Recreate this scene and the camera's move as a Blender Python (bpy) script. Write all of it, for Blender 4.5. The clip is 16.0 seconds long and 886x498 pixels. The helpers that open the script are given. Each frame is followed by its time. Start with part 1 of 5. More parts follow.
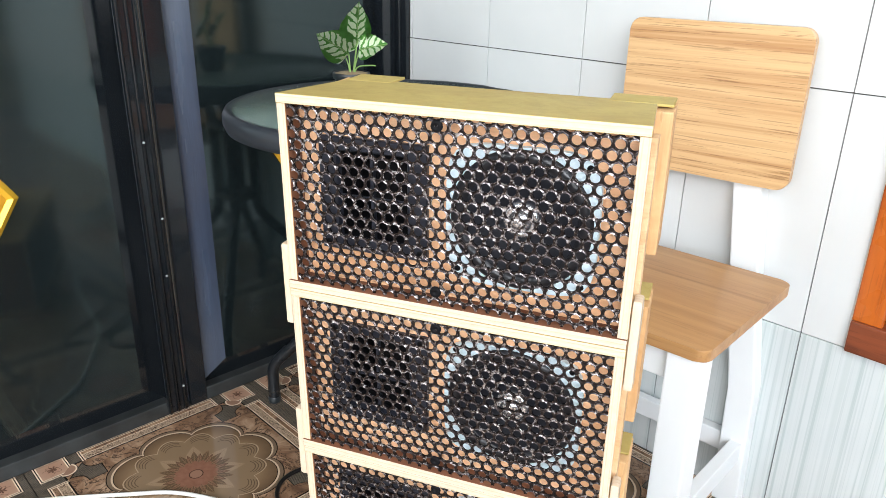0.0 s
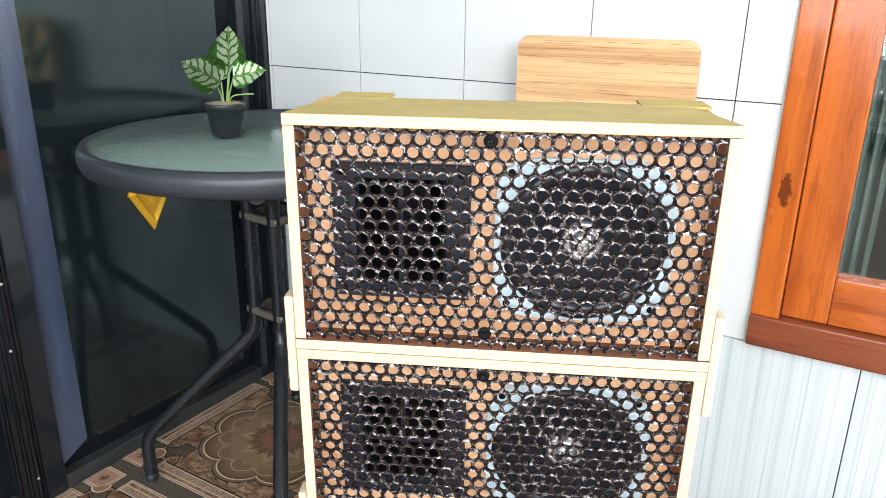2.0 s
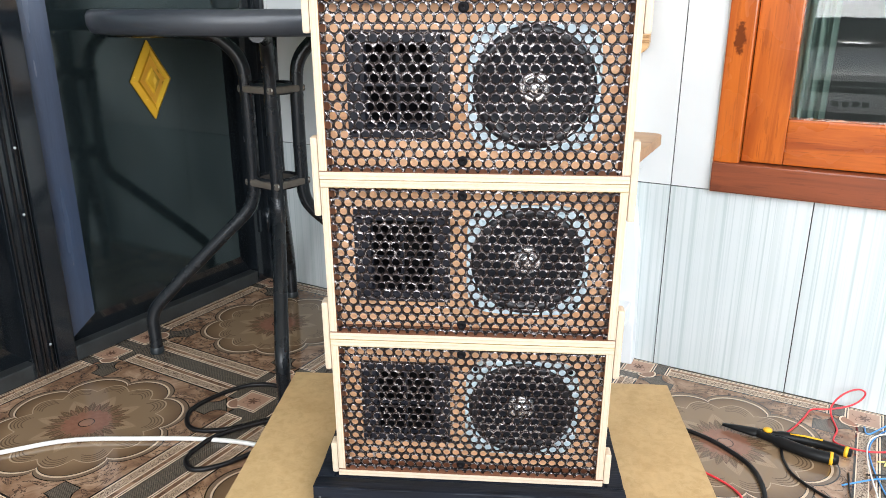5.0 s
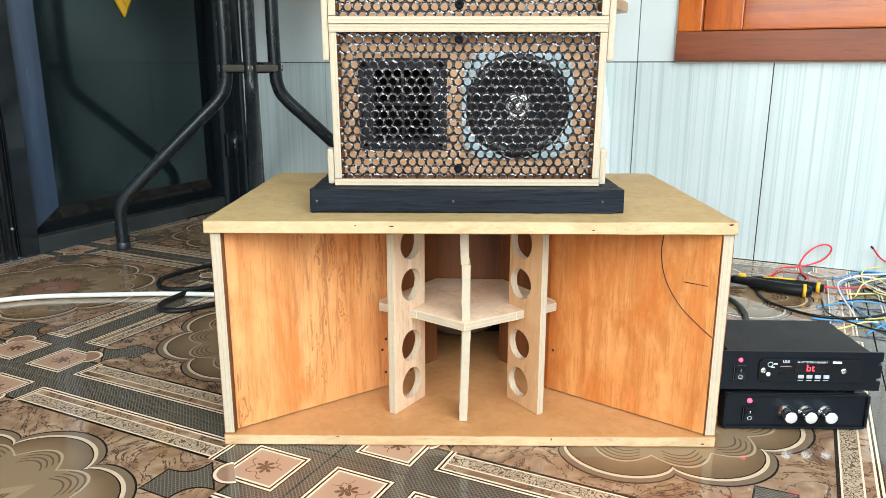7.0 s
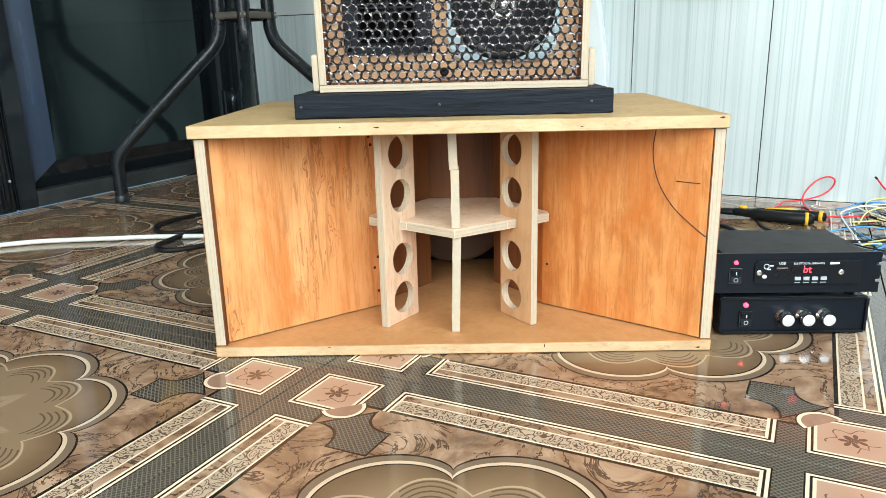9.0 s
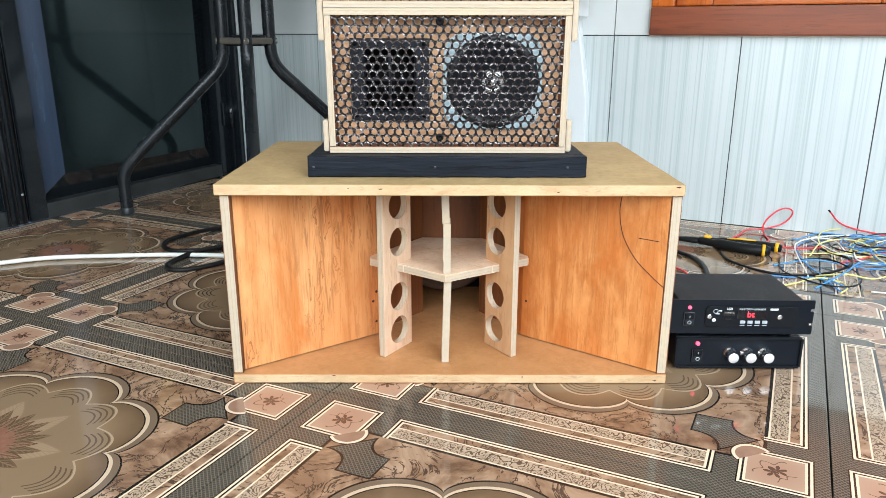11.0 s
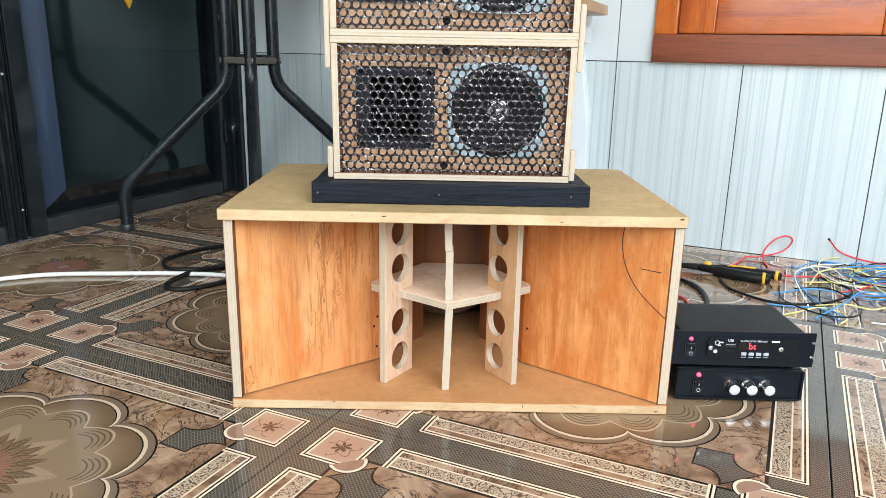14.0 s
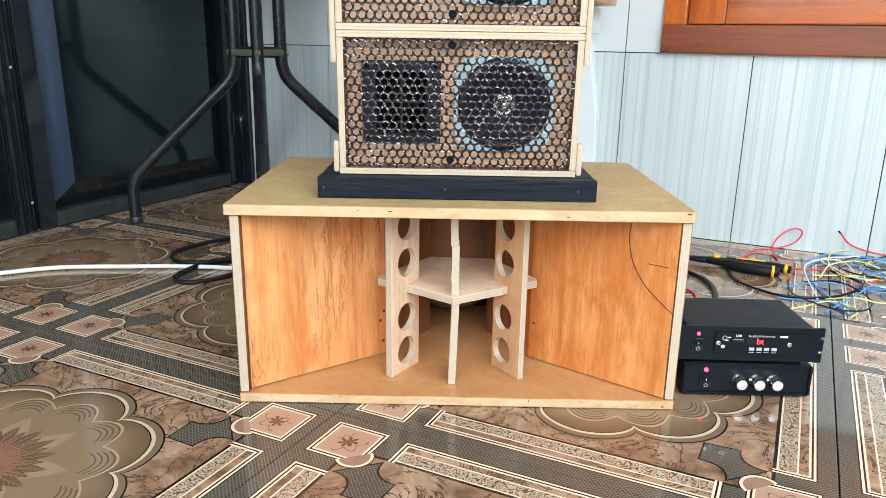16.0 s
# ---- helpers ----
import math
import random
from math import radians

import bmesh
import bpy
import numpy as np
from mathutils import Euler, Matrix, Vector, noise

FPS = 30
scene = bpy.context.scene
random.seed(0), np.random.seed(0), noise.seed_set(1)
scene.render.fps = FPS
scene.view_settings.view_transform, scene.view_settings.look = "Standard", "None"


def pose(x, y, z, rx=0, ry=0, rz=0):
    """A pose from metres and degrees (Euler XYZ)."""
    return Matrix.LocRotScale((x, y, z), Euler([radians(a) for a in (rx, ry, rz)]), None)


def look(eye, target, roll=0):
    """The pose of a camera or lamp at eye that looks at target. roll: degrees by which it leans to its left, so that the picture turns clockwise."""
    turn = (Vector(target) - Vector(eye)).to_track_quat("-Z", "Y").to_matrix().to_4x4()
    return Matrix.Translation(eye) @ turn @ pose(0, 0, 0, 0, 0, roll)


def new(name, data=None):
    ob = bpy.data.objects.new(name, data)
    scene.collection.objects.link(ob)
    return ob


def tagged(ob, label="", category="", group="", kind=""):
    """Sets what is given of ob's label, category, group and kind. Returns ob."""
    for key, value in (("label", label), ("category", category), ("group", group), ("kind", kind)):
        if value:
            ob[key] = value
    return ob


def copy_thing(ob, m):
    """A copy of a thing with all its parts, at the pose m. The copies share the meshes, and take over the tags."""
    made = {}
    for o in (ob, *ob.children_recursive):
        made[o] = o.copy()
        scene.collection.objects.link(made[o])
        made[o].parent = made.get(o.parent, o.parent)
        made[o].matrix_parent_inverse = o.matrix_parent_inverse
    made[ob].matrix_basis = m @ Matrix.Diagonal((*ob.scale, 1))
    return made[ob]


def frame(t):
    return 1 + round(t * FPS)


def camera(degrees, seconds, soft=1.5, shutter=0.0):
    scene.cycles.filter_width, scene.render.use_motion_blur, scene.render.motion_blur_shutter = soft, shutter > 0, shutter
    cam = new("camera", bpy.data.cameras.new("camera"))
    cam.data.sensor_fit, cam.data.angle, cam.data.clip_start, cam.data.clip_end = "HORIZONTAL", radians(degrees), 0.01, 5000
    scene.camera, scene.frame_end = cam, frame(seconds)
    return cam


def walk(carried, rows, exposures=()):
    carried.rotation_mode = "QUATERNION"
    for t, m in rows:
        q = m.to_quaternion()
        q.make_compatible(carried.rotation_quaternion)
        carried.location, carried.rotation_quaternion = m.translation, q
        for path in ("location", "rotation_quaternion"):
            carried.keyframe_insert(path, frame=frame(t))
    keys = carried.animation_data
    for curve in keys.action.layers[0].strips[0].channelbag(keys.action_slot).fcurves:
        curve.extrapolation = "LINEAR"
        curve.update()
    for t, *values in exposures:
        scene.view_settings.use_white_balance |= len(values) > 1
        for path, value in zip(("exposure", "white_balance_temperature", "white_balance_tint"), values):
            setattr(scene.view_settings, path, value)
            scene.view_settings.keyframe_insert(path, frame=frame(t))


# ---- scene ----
cam = camera(62.4, 16.0, soft=0.6)
PATH = [
    (0, (0.161, -0.418, 0.959), (-0.483, 1.328, 0.226), 1.1),
    (0.5, (0.049, -0.394, 0.966), (-0.35, 1.439, 0.271), 0.1),
    (1, (0.001, -0.38, 0.953), (-0.31, 1.481, 0.291), 0.7),
    (1.5, (-0.001, -0.377, 0.95), (-0.212, 1.507, 0.313), 1.0),
    (2, (0.001, -0.385, 0.934), (-0.178, 1.499, 0.285), 0.8),
    (2.5, (-0.012, -0.387, 0.929), (-0.21, 1.493, 0.277), -0.0),
    (3, (-0.018, -0.391, 0.898), (-0.227, 1.488, 0.244), -0.1),
    (3.5, (-0.007, -0.402, 0.879), (-0.165, 1.492, 0.257), 0.1),
    (4, (0.001, -0.437, 0.822), (-0.176, 1.458, 0.207), 0.4),
    (4.5, (0.007, -0.505, 0.769), (-0.139, 1.406, 0.198), 0.2),
    (5, (0.017, -0.564, 0.701), (-0.125, 1.331, 0.078), -0.0),
    (5.2, (0.019, -0.579, 0.677), (-0.124, 1.319, 0.062), 0.3),
    (7.3, (-0.024, -0.674, 0.332), (-0.038, 1.268, -0.148), -0.0),
    (7.5, (-0.025, -0.679, 0.314), (-0.087, 1.257, -0.185), -0.9),
    (8, (-0.012, -0.684, 0.301), (-0.091, 1.255, -0.181), -0.7),
    (8.5, (0.001, -0.679, 0.296), (-0.071, 1.257, -0.204), -1.4),
    (9, (0.0, -0.675, 0.296), (-0.046, 1.252, -0.237), -1.4),
    (9.2, (-0.004, -0.692, 0.31), (-0.04, 1.236, -0.221), -1.0),
    (11.3, (-0.009, -0.757, 0.387), (-0.001, 1.161, -0.183), 0.3),
    (11.5, (-0.006, -0.756, 0.389), (0.011, 1.164, -0.171), 0.4),
    (12, (-0.003, -0.756, 0.391), (0.038, 1.169, -0.15), 0.6),
    (12.5, (-0.008, -0.754, 0.39), (0.017, 1.17, -0.157), 0.8),
    (13, (-0.011, -0.753, 0.39), (0.015, 1.172, -0.151), 1.0),
    (13.5, (-0.012, -0.751, 0.393), (0.012, 1.176, -0.145), 1.1),
    (14, (-0.015, -0.753, 0.397), (-0.006, 1.176, -0.13), 1.1),
    (14.5, (-0.017, -0.758, 0.397), (-0.021, 1.169, -0.139), 1.0),
    (15, (-0.013, -0.756, 0.396), (-0.018, 1.166, -0.158), 0.7),
    (15.5, (-0.009, -0.751, 0.402), (-0.007, 1.176, -0.134), 1.0),
    (16, (-0.012, -0.75, 0.402), (-0.027, 1.171, -0.152), 0.9),
]
walk(cam, [(t, look(eye, target, roll)) for t, eye, target, roll in PATH],
     exposures=[(0, 0.38, 6250, 10), (3.0, 0.49, 6200, 10), (5.2, 0.42, 6200, 10), (7.3, 0.29, 5980, -2), (9.2, 0.27, 5980, -2), (11.3, 0.18, 5880, 4), (16, 0.18, 5880, 4)])

# ---- world and light ----
ROOM = pose(0, 0, 0, 0, 0, -25.5)          # the porch's own axes: u along the tiled wall, v towards it
world = bpy.data.worlds.new("sky")
scene.world = world
world.use_nodes = True
sky = world.node_tree.nodes.new("ShaderNodeTexSky")
sky.sky_type, sky.sun_disc = "NISHITA", False
sky.sun_elevation, sky.sun_rotation = radians(58), radians(25)
world.node_tree.links.new(sky.outputs[0], world.node_tree.nodes["Background"].inputs[0])
world.node_tree.nodes["Background"].inputs[1].default_value = 0.12
sun = new("sun", bpy.data.lights.new("sun", "SUN"))
sun.data.energy, sun.data.angle, sun.data.color = 3.0, radians(0.5), (1.0, 0.95, 0.87)
sun.matrix_world = look((3, 8, 14), (0, 0, 0))


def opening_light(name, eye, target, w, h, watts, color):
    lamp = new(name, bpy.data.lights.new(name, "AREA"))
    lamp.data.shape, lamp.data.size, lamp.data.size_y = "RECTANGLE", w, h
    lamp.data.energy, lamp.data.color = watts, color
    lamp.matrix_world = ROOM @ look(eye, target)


opening_light("front_daylight", (1.00, -2.30, 1.34), (0.3, 0.2, 0.45), 3.0, 1.45, 80, (0.98, 0.97, 0.95))
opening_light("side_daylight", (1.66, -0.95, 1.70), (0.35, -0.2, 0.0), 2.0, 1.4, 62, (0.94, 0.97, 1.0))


# ---- materials ----
def sock(nt, kind, **set_to):
    node = nt.nodes.new(kind)
    for k, v in set_to.items():
        setattr(node, k, v)
    return node


class Net:
    """A small writer of node arithmetic."""

    def __init__(self, name):
        self.mat = bpy.data.materials.new(name)
        self.mat.use_nodes = True
        self.nt = self.mat.node_tree
        self.bsdf = self.nt.nodes["Principled BSDF"]
        self.tc = self.nt.nodes.new("ShaderNodeTexCoord")

    def put(self, inp, v):
        if isinstance(v, bpy.types.NodeSocket):
            self.nt.links.new(v, inp)
        elif isinstance(v, tuple) and len(v) == 3 and inp.type == "RGBA":
            inp.default_value = (*v, 1)
        else:
            inp.default_value = v

    def m(self, op, *a):
        n = sock(self.nt, "ShaderNodeMath", operation=op)
        for i, v in enumerate(a):
            self.put(n.inputs[i], v)
        return n.outputs[0]

    def less(self, a, b):
        return self.m("LESS_THAN", a, b)

    def more(self, a, b):
        return self.m("GREATER_THAN", a, b)

    def both(self, *a):
        out = a[0]
        for b in a[1:]:
            out = self.m("MULTIPLY", out, b)
        return out

    def band(self, x, lo, hi):
        return self.m("COMPARE", x, (lo + hi) / 2, (hi - lo) / 2)

    def mix(self, fac, a, b, blend="MIX"):
        n = sock(self.nt, "ShaderNodeMix", data_type="RGBA", blend_type=blend)
        self.put(n.inputs[0], fac), self.put(n.inputs[6], a), self.put(n.inputs[7], b)
        return n.outputs[2]

    def coords(self, scale=(1, 1, 1), turn=(0, 0, 0), per_object=0.0):
        n = self.nt.nodes.new("ShaderNodeMapping")
        self.put(n.inputs[0], self.tc.outputs["Object"])
        n.inputs["Scale"].default_value, n.inputs["Rotation"].default_value = scale, turn
        if per_object:
            info = self.nt.nodes.new("ShaderNodeObjectInfo")
            off = self.m("MULTIPLY", info.outputs["Random"], per_object)
            cb = self.nt.nodes.new("ShaderNodeCombineXYZ")
            for i in range(3):
                self.put(cb.inputs[i], off)
            self.nt.links.new(cb.outputs[0], n.inputs["Location"])
        return n.outputs[0]

    def noise(self, vec, scale, detail=4.0, rough=0.55, warp=0.0):
        n = self.nt.nodes.new("ShaderNodeTexNoise")
        self.put(n.inputs["Vector"], vec)
        n.inputs["Scale"].default_value, n.inputs["Detail"].default_value = scale, detail
        n.inputs["Roughness"].default_value, n.inputs["Distortion"].default_value = rough, warp
        return n.outputs["Fac"]

    def wave(self, vec, scale, warp=2.0, detail=2.0, direction="X", kind="BANDS"):
        n = sock(self.nt, "ShaderNodeTexWave", wave_type=kind, bands_direction=direction)
        self.put(n.inputs["Vector"], vec)
        n.inputs["Scale"].default_value, n.inputs["Distortion"].default_value, n.inputs["Detail"].default_value = scale, warp, detail
        return n.outputs["Fac"]

    def ramp(self, fac, *stops):
        n = self.nt.nodes.new("ShaderNodeValToRGB")
        e = n.color_ramp.elements
        while len(e) < len(stops):
            e.new(0.5)
        for el, (p, c) in zip(e, stops):
            el.position, el.color = p, (*c, 1) if len(c) == 3 else c
        self.put(n.inputs[0], fac)
        return n.outputs[0]

    def bump(self, height, strength=0.2, distance=0.001):
        n = self.nt.nodes.new("ShaderNodeBump")
        self.put(n.inputs["Height"], height)
        n.inputs["Strength"].default_value, n.inputs["Distance"].default_value = strength, distance
        self.nt.links.new(n.outputs[0], self.bsdf.inputs["Normal"])

    def done(self, color, rough=0.5, metal=0.0, spec=0.5, coat=0.0):
        b = self.bsdf.inputs
        self.put(b["Base Color"], color), self.put(b["Roughness"], rough), self.put(b["Metallic"], metal)
        b["Specular IOR Level"].default_value, b["Coat Weight"].default_value = spec, coat
        b["Coat Roughness"].default_value = 0.08
        return self.mat


def shade(c, k):
    return tuple(min(1.0, x * k) for x in c)


def plain(name, c, rough=0.5, metal=0.0, var=0.18, scale=25, fine=400, bump=0.12, spec=0.5, coat=0.0, stretch=(1, 1, 1)):
    """A painted, moulded or metal surface: broad unevenness, fine grain and a worn gloss."""
    n = Net(name)
    v = n.coords(stretch, per_object=7.0)
    big, small = n.noise(v, scale, 3), n.noise(v, fine, 2)
    col = n.mix(big, shade(c, 1 - var), shade(c, 1 + var))
    col = n.mix(n.m("MULTIPLY", small, 0.25), col, shade(c, 1 - var * 1.5))
    r = n.m("ADD", n.m("MULTIPLY", big, 0.16), max(0.02, rough - 0.08))
    n.bump(small, bump, 0.0006)
    return n.done(col, r, metal, spec, coat)


def wood(name, light, dark, stretch, scale=14, rough=0.5, coat=0.0, streaks=0.6, stain=None, bump=0.15, knots=0.0, knot_at=None, spec=0.4):
    """Timber or veneer: long grain, pores, broad colour drift. stretch: small along the grain."""
    n = Net(name)
    v = n.coords(stretch, per_object=5.0)
    w = n.coords((1, 1, 1), per_object=5.0)
    grain = n.noise(v, scale * 5, 6, 0.62, 0.7)
    pores = n.noise(v, scale * 22, 3, 0.6)
    drift = n.noise(w, 9, 3)
    col = n.ramp(grain, (0.36, dark), (0.58, light))
    col = n.mix(n.m("MULTIPLY", drift, 0.45), col, n.mix(0.5, light, shade(dark, 1.15)))
    col = n.mix(n.both(n.more(pores, 0.60), streaks), col, shade(dark, 0.55))
    broad = n.noise(n.coords(stretch, per_object=5.0), scale * 1.6, 2)
    col = n.mix(n.ramp(broad, (0.40, (0.0, 0.0, 0.0)), (0.66, (0.45, 0.45, 0.45))), col, shade(light, 1.12))
    if stain:
        soft = n.ramp(n.noise(w, 11, 5, 0.6, 0.6), (0.45, (0, 0, 0)), (0.72, (1, 1, 1)))
        col = n.mix(n.m("MULTIPLY", soft, 0.6), col, stain)
    if knots:
        short = n.noise(n.coords(tuple(max(k, 0.13) for k in stretch), per_object=5.0), 230, 3, 0.5, 0.4)
        patch = n.ramp(n.noise(w, 20, 4), (0.46, (0, 0, 0)), (0.60, (1, 1, 1)))
        mark = n.ramp(short, (0.57, (0, 0, 0)), (0.64, (1, 1, 1)))
        col = n.mix(n.both(mark, patch, knots), col, shade(dark, 0.42))
    if knot_at:
        sep = n.nt.nodes.new("ShaderNodeSeparateXYZ")
        n.nt.links.new(n.tc.outputs["Object"], sep.inputs[0])
        dx = n.m("DIVIDE", n.m("SUBTRACT", sep.outputs[0], knot_at[0]), 0.021)
        dz = n.m("DIVIDE", n.m("SUBTRACT", sep.outputs[2], knot_at[1]), 0.066)
        far = n.m("ADD", n.m("SQRT", n.m("ADD", n.m("MULTIPLY", dx, dx), n.m("MULTIPLY", dz, dz))), n.m("MULTIPLY", n.noise(w, 70, 5, 0.65), 1.0))
        col = n.mix(n.ramp(far, (0.85, (0.85, 0.85, 0.85)), (1.60, (0, 0, 0))), col, shade(dark, 0.34))
    n.bump(n.m("ADD", grain, pores), bump, 0.0006)
    return n.done(col, n.m("ADD", n.m("MULTIPLY", drift, 0.2), rough - 0.1), 0.0, spec, coat)


def veneer(name, light, deep, red, mark, marks, mottle=0.0):
    """Rotary-cut plywood face, grain upright: broad red stains, fine streaks and small eye-shaped loops of dark grain."""
    n = Net(name)
    w, g = n.coords((1, 1, 1), per_object=5.0), n.coords((1, 1, 0.07), per_object=5.0)
    grain, fine = n.noise(g, 60, 5, 0.6, 0.5), n.noise(g, 420, 3, 0.6)
    col = n.ramp(grain, (0.36, deep), (0.60, light))
    stain = n.ramp(n.noise(n.coords((1, 1, 0.45), per_object=5.0), 15, 5, 0.62, 0.9), (0.44, (0, 0, 0)), (0.64, (1, 1, 1)))
    col = n.mix(n.m("MULTIPLY", stain, 0.88), col, red)
    pale = n.ramp(n.noise(g, 30, 4, 0.55, 0.6), (0.49, (0, 0, 0)), (0.66, (1, 1, 1)))
    col = n.mix(n.m("MULTIPLY", pale, 0.40), col, shade(light, 1.14))
    col = n.mix(n.both(n.more(fine, 0.58), 0.34), col, shade(deep, 0.66))
    if mottle:
        cloud = n.ramp(n.noise(n.coords((1, 1, 0.55), per_object=5.0), 42, 5, 0.65, 0.5), (0.46, (0, 0, 0)), (0.64, (1, 1, 1)))
        col = n.mix(n.m("MULTIPLY", cloud, mottle), col, shade(red, 0.72))
        scrape = n.ramp(n.noise(n.coords((1, 1, 0.3), per_object=2.0), 33, 4, 0.6), (0.58, (0, 0, 0)), (0.70, (1, 1, 1)))
        col = n.mix(n.m("MULTIPLY", scrape, mottle * 0.9), col, shade(light, 1.2))
    patch = n.ramp(n.noise(n.coords((1, 1, 0.30), per_object=9.0), 15, 3, 0.55), (0.42, (0.05, 0.05, 0.05)), (0.56, (1, 1, 1)))
    eye = n.noise(n.coords((1, 1, 0.17), per_object=5.0), 118, 2, 0.45, 0.5)
    loop = n.m("MAXIMUM", n.band(eye, 0.588, 0.606), n.m("MULTIPLY", n.band(eye, 0.655, 0.685), 0.9))
    heart = n.m("MULTIPLY", n.more(eye, 0.606), 0.35)
    dash = n.ramp(n.noise(n.coords((1, 1, 0.075), per_object=3.0), 250, 2, 0.5, 0.3), (0.53, (0, 0, 0)), (0.61, (1, 1, 1)))
    col = n.mix(n.both(heart, patch, marks), col, shade(red, 0.9))
    col = n.mix(n.both(n.m("MAXIMUM", loop, n.m("MULTIPLY", dash, 0.75)), patch, marks), col, mark)
    worn = n.ramp(n.noise(w, 6, 3), (0.42, (0, 0, 0)), (0.64, (1, 1, 1)))
    col = n.mix(n.m("MULTIPLY", worn, 0.35), col, shade(red, 0.85))
    n.bump(n.m("ADD", grain, fine), 0.2, 0.0006)
    return n.done(col, n.m("ADD", n.m("MULTIPLY", stain, 0.15), 0.42), 0.0, 0.4)


def ply_edge(name, axis, base=0.0, thick=0.0075):
    """The cut edge of three-ply, lines across the thickness."""
    n = Net(name)
    sep = n.nt.nodes.new("ShaderNodeSeparateXYZ")
    n.nt.links.new(n.tc.outputs["Object"], sep.inputs[0])
    c = n.m("ADD", sep.outputs[axis], n.m("MULTIPLY", n.noise(n.coords(), 45, 3), 0.0016))
    w = n.m("SINE", n.m("MULTIPLY", c, 2 * math.pi / 0.0036))
    grain = n.noise(n.coords(per_object=3.0), 160, 4)
    blot = n.noise(n.coords(per_object=3.0), 18, 3)
    col = n.mix(grain, (0.455, 0.355, 0.245), (0.545, 0.465, 0.360))
    col = n.mix(n.both(n.more(w, 0.80), 0.34), col, (0.36, 0.25, 0.15))
    col = n.mix(n.m("MULTIPLY", n.more(blot, 0.60), 0.30), col, (0.60, 0.46, 0.29))
    n.bump(n.m("ADD", grain, n.m("MULTIPLY", w, 0.3)), 0.4, 0.0006)
    return n.done(col, 0.75, 0.0, 0.3)


def tile_print():
    """The glazed floor tile with its printed carpet pattern, 0.5 m, about the tile's centre."""
    n = Net("glazed_patterned_tile")
    sep = n.nt.nodes.new("ShaderNodeSeparateXYZ")
    n.nt.links.new(n.tc.outputs["Object"], sep.inputs[0])
    x, y = sep.outputs[0], sep.outputs[1]
    ax, ay = n.m("ABSOLUTE", x), n.m("ABSOLUTE", y)
    e = n.m("SUBTRACT", 0.25, n.m("MAXIMUM", ax, ay))
    f = n.m("SUBTRACT", 0.25, n.m("MINIMUM", ax, ay))
    vec = n.coords(per_object=9.0)
    cream, ink = (0.80, 0.72, 0.59), (0.020, 0.015, 0.012)
    # marbled field
    cloud, fine = n.noise(vec, 17, 6, 0.64, 1.1), n.noise(vec, 90, 4)
    marble = n.ramp(cloud, (0.33, (0.105, 0.062, 0.036)), (0.49, (0.28, 0.188, 0.120)), (0.68, (0.52, 0.405, 0.295)))
    vein = n.m("ABSOLUTE", n.m("SUBTRACT", n.noise(vec, 15, 5, 0.65, 1.8), 0.5))
    marble = n.mix(n.m("MULTIPLY", n.less(vein, 0.014), 0.9), marble, (0.030, 0.020, 0.014))
    marble = n.mix(n.m("MULTIPLY", fine, 0.3), marble, (0.24, 0.16, 0.12))
    # woven grey border
    k = 2 * math.pi / 0.0045
    h1 = n.m("SINE", n.m("MULTIPLY", n.m("ADD", x, y), k))
    h2 = n.m("SINE", n.m("MULTIPLY", n.m("SUBTRACT", x, y), k))
    hatch = n.m("MAXIMUM", h1, h2)
    grey = n.mix(n.more(hatch, 0.72), (0.062, 0.060, 0.051), (0.190, 0.180, 0.155))
    grey = n.mix(n.m("MULTIPLY", n.noise(vec, 35, 3), 0.4), grey, (0.055, 0.052, 0.045))

    def triple(d, inside, over):
        """White, dark and white lines inwards from an outline, then the filling."""
        c = n.mix(n.more(d, -0.0013), over, ink)
        c = n.mix(n.more(d, 0.0), c, cream)
        c = n.mix(n.more(d, 0.0025), c, ink)
        c = n.mix(n.more(d, 0.0044), c, cream)
        return n.mix(n.more(d, 0.0068), c, inside)

    col = n.mix(n.less(e, 0.057), marble, grey)
    col = n.mix(n.band(e, 0.055, 0.0585), col, ink)
    # side strips: marble slip and lace
    curl = n.nt.nodes.new("ShaderNodeTexVoronoi")
    curl.feature = "SMOOTH_F1"
    curl.inputs["Scale"].default_value = 190
    n.put(curl.inputs["Vector"], n.coords())
    rings = n.m("SINE", n.m("MULTIPLY", curl.outputs["Distance"], 26.0))
    lace = n.mix(n.more(rings, 0.45), (0.47, 0.40, 0.31), (0.115, 0.086, 0.064))
    slip = n.mix(n.more(e, 0.0350), marble, cream)
    slip = n.mix(n.more(e, 0.0368), slip, lace)
    slip = n.mix(n.more(e, 0.0532), slip, cream)
    slip = n.mix(n.more(e, 0.0550), slip, ink)
    d = n.m("MINIMUM", n.m("SUBTRACT", e, 0.0195), n.m("SUBTRACT", f, 0.100))
    strip = triple(d, slip, col)
    col = n.mix(n.less(e, 0.0585), col, strip)
    # crescent and framed square at the corners
    dq = n.m("MINIMUM", n.m("SUBTRACT", e, 0.0150), n.m("SUBTRACT", 0.0775, f))
    r3 = n.m("SQRT", n.m("ADD", n.m("POWER", n.m("SUBTRACT", e, 0.0445), 2.0), n.m("POWER", n.m("SUBTRACT", f, 0.0475), 2.0)))
    th = n.m("ARCTAN2", n.m("SUBTRACT", e, 0.0445), n.m("SUBTRACT", f, 0.0475))
    posy = n.less(r3, n.m("MULTIPLY", 0.0092, n.m("POWER", n.m("ABSOLUTE", n.m("COSINE", n.m("MULTIPLY", th, 3.0))), 0.8)))
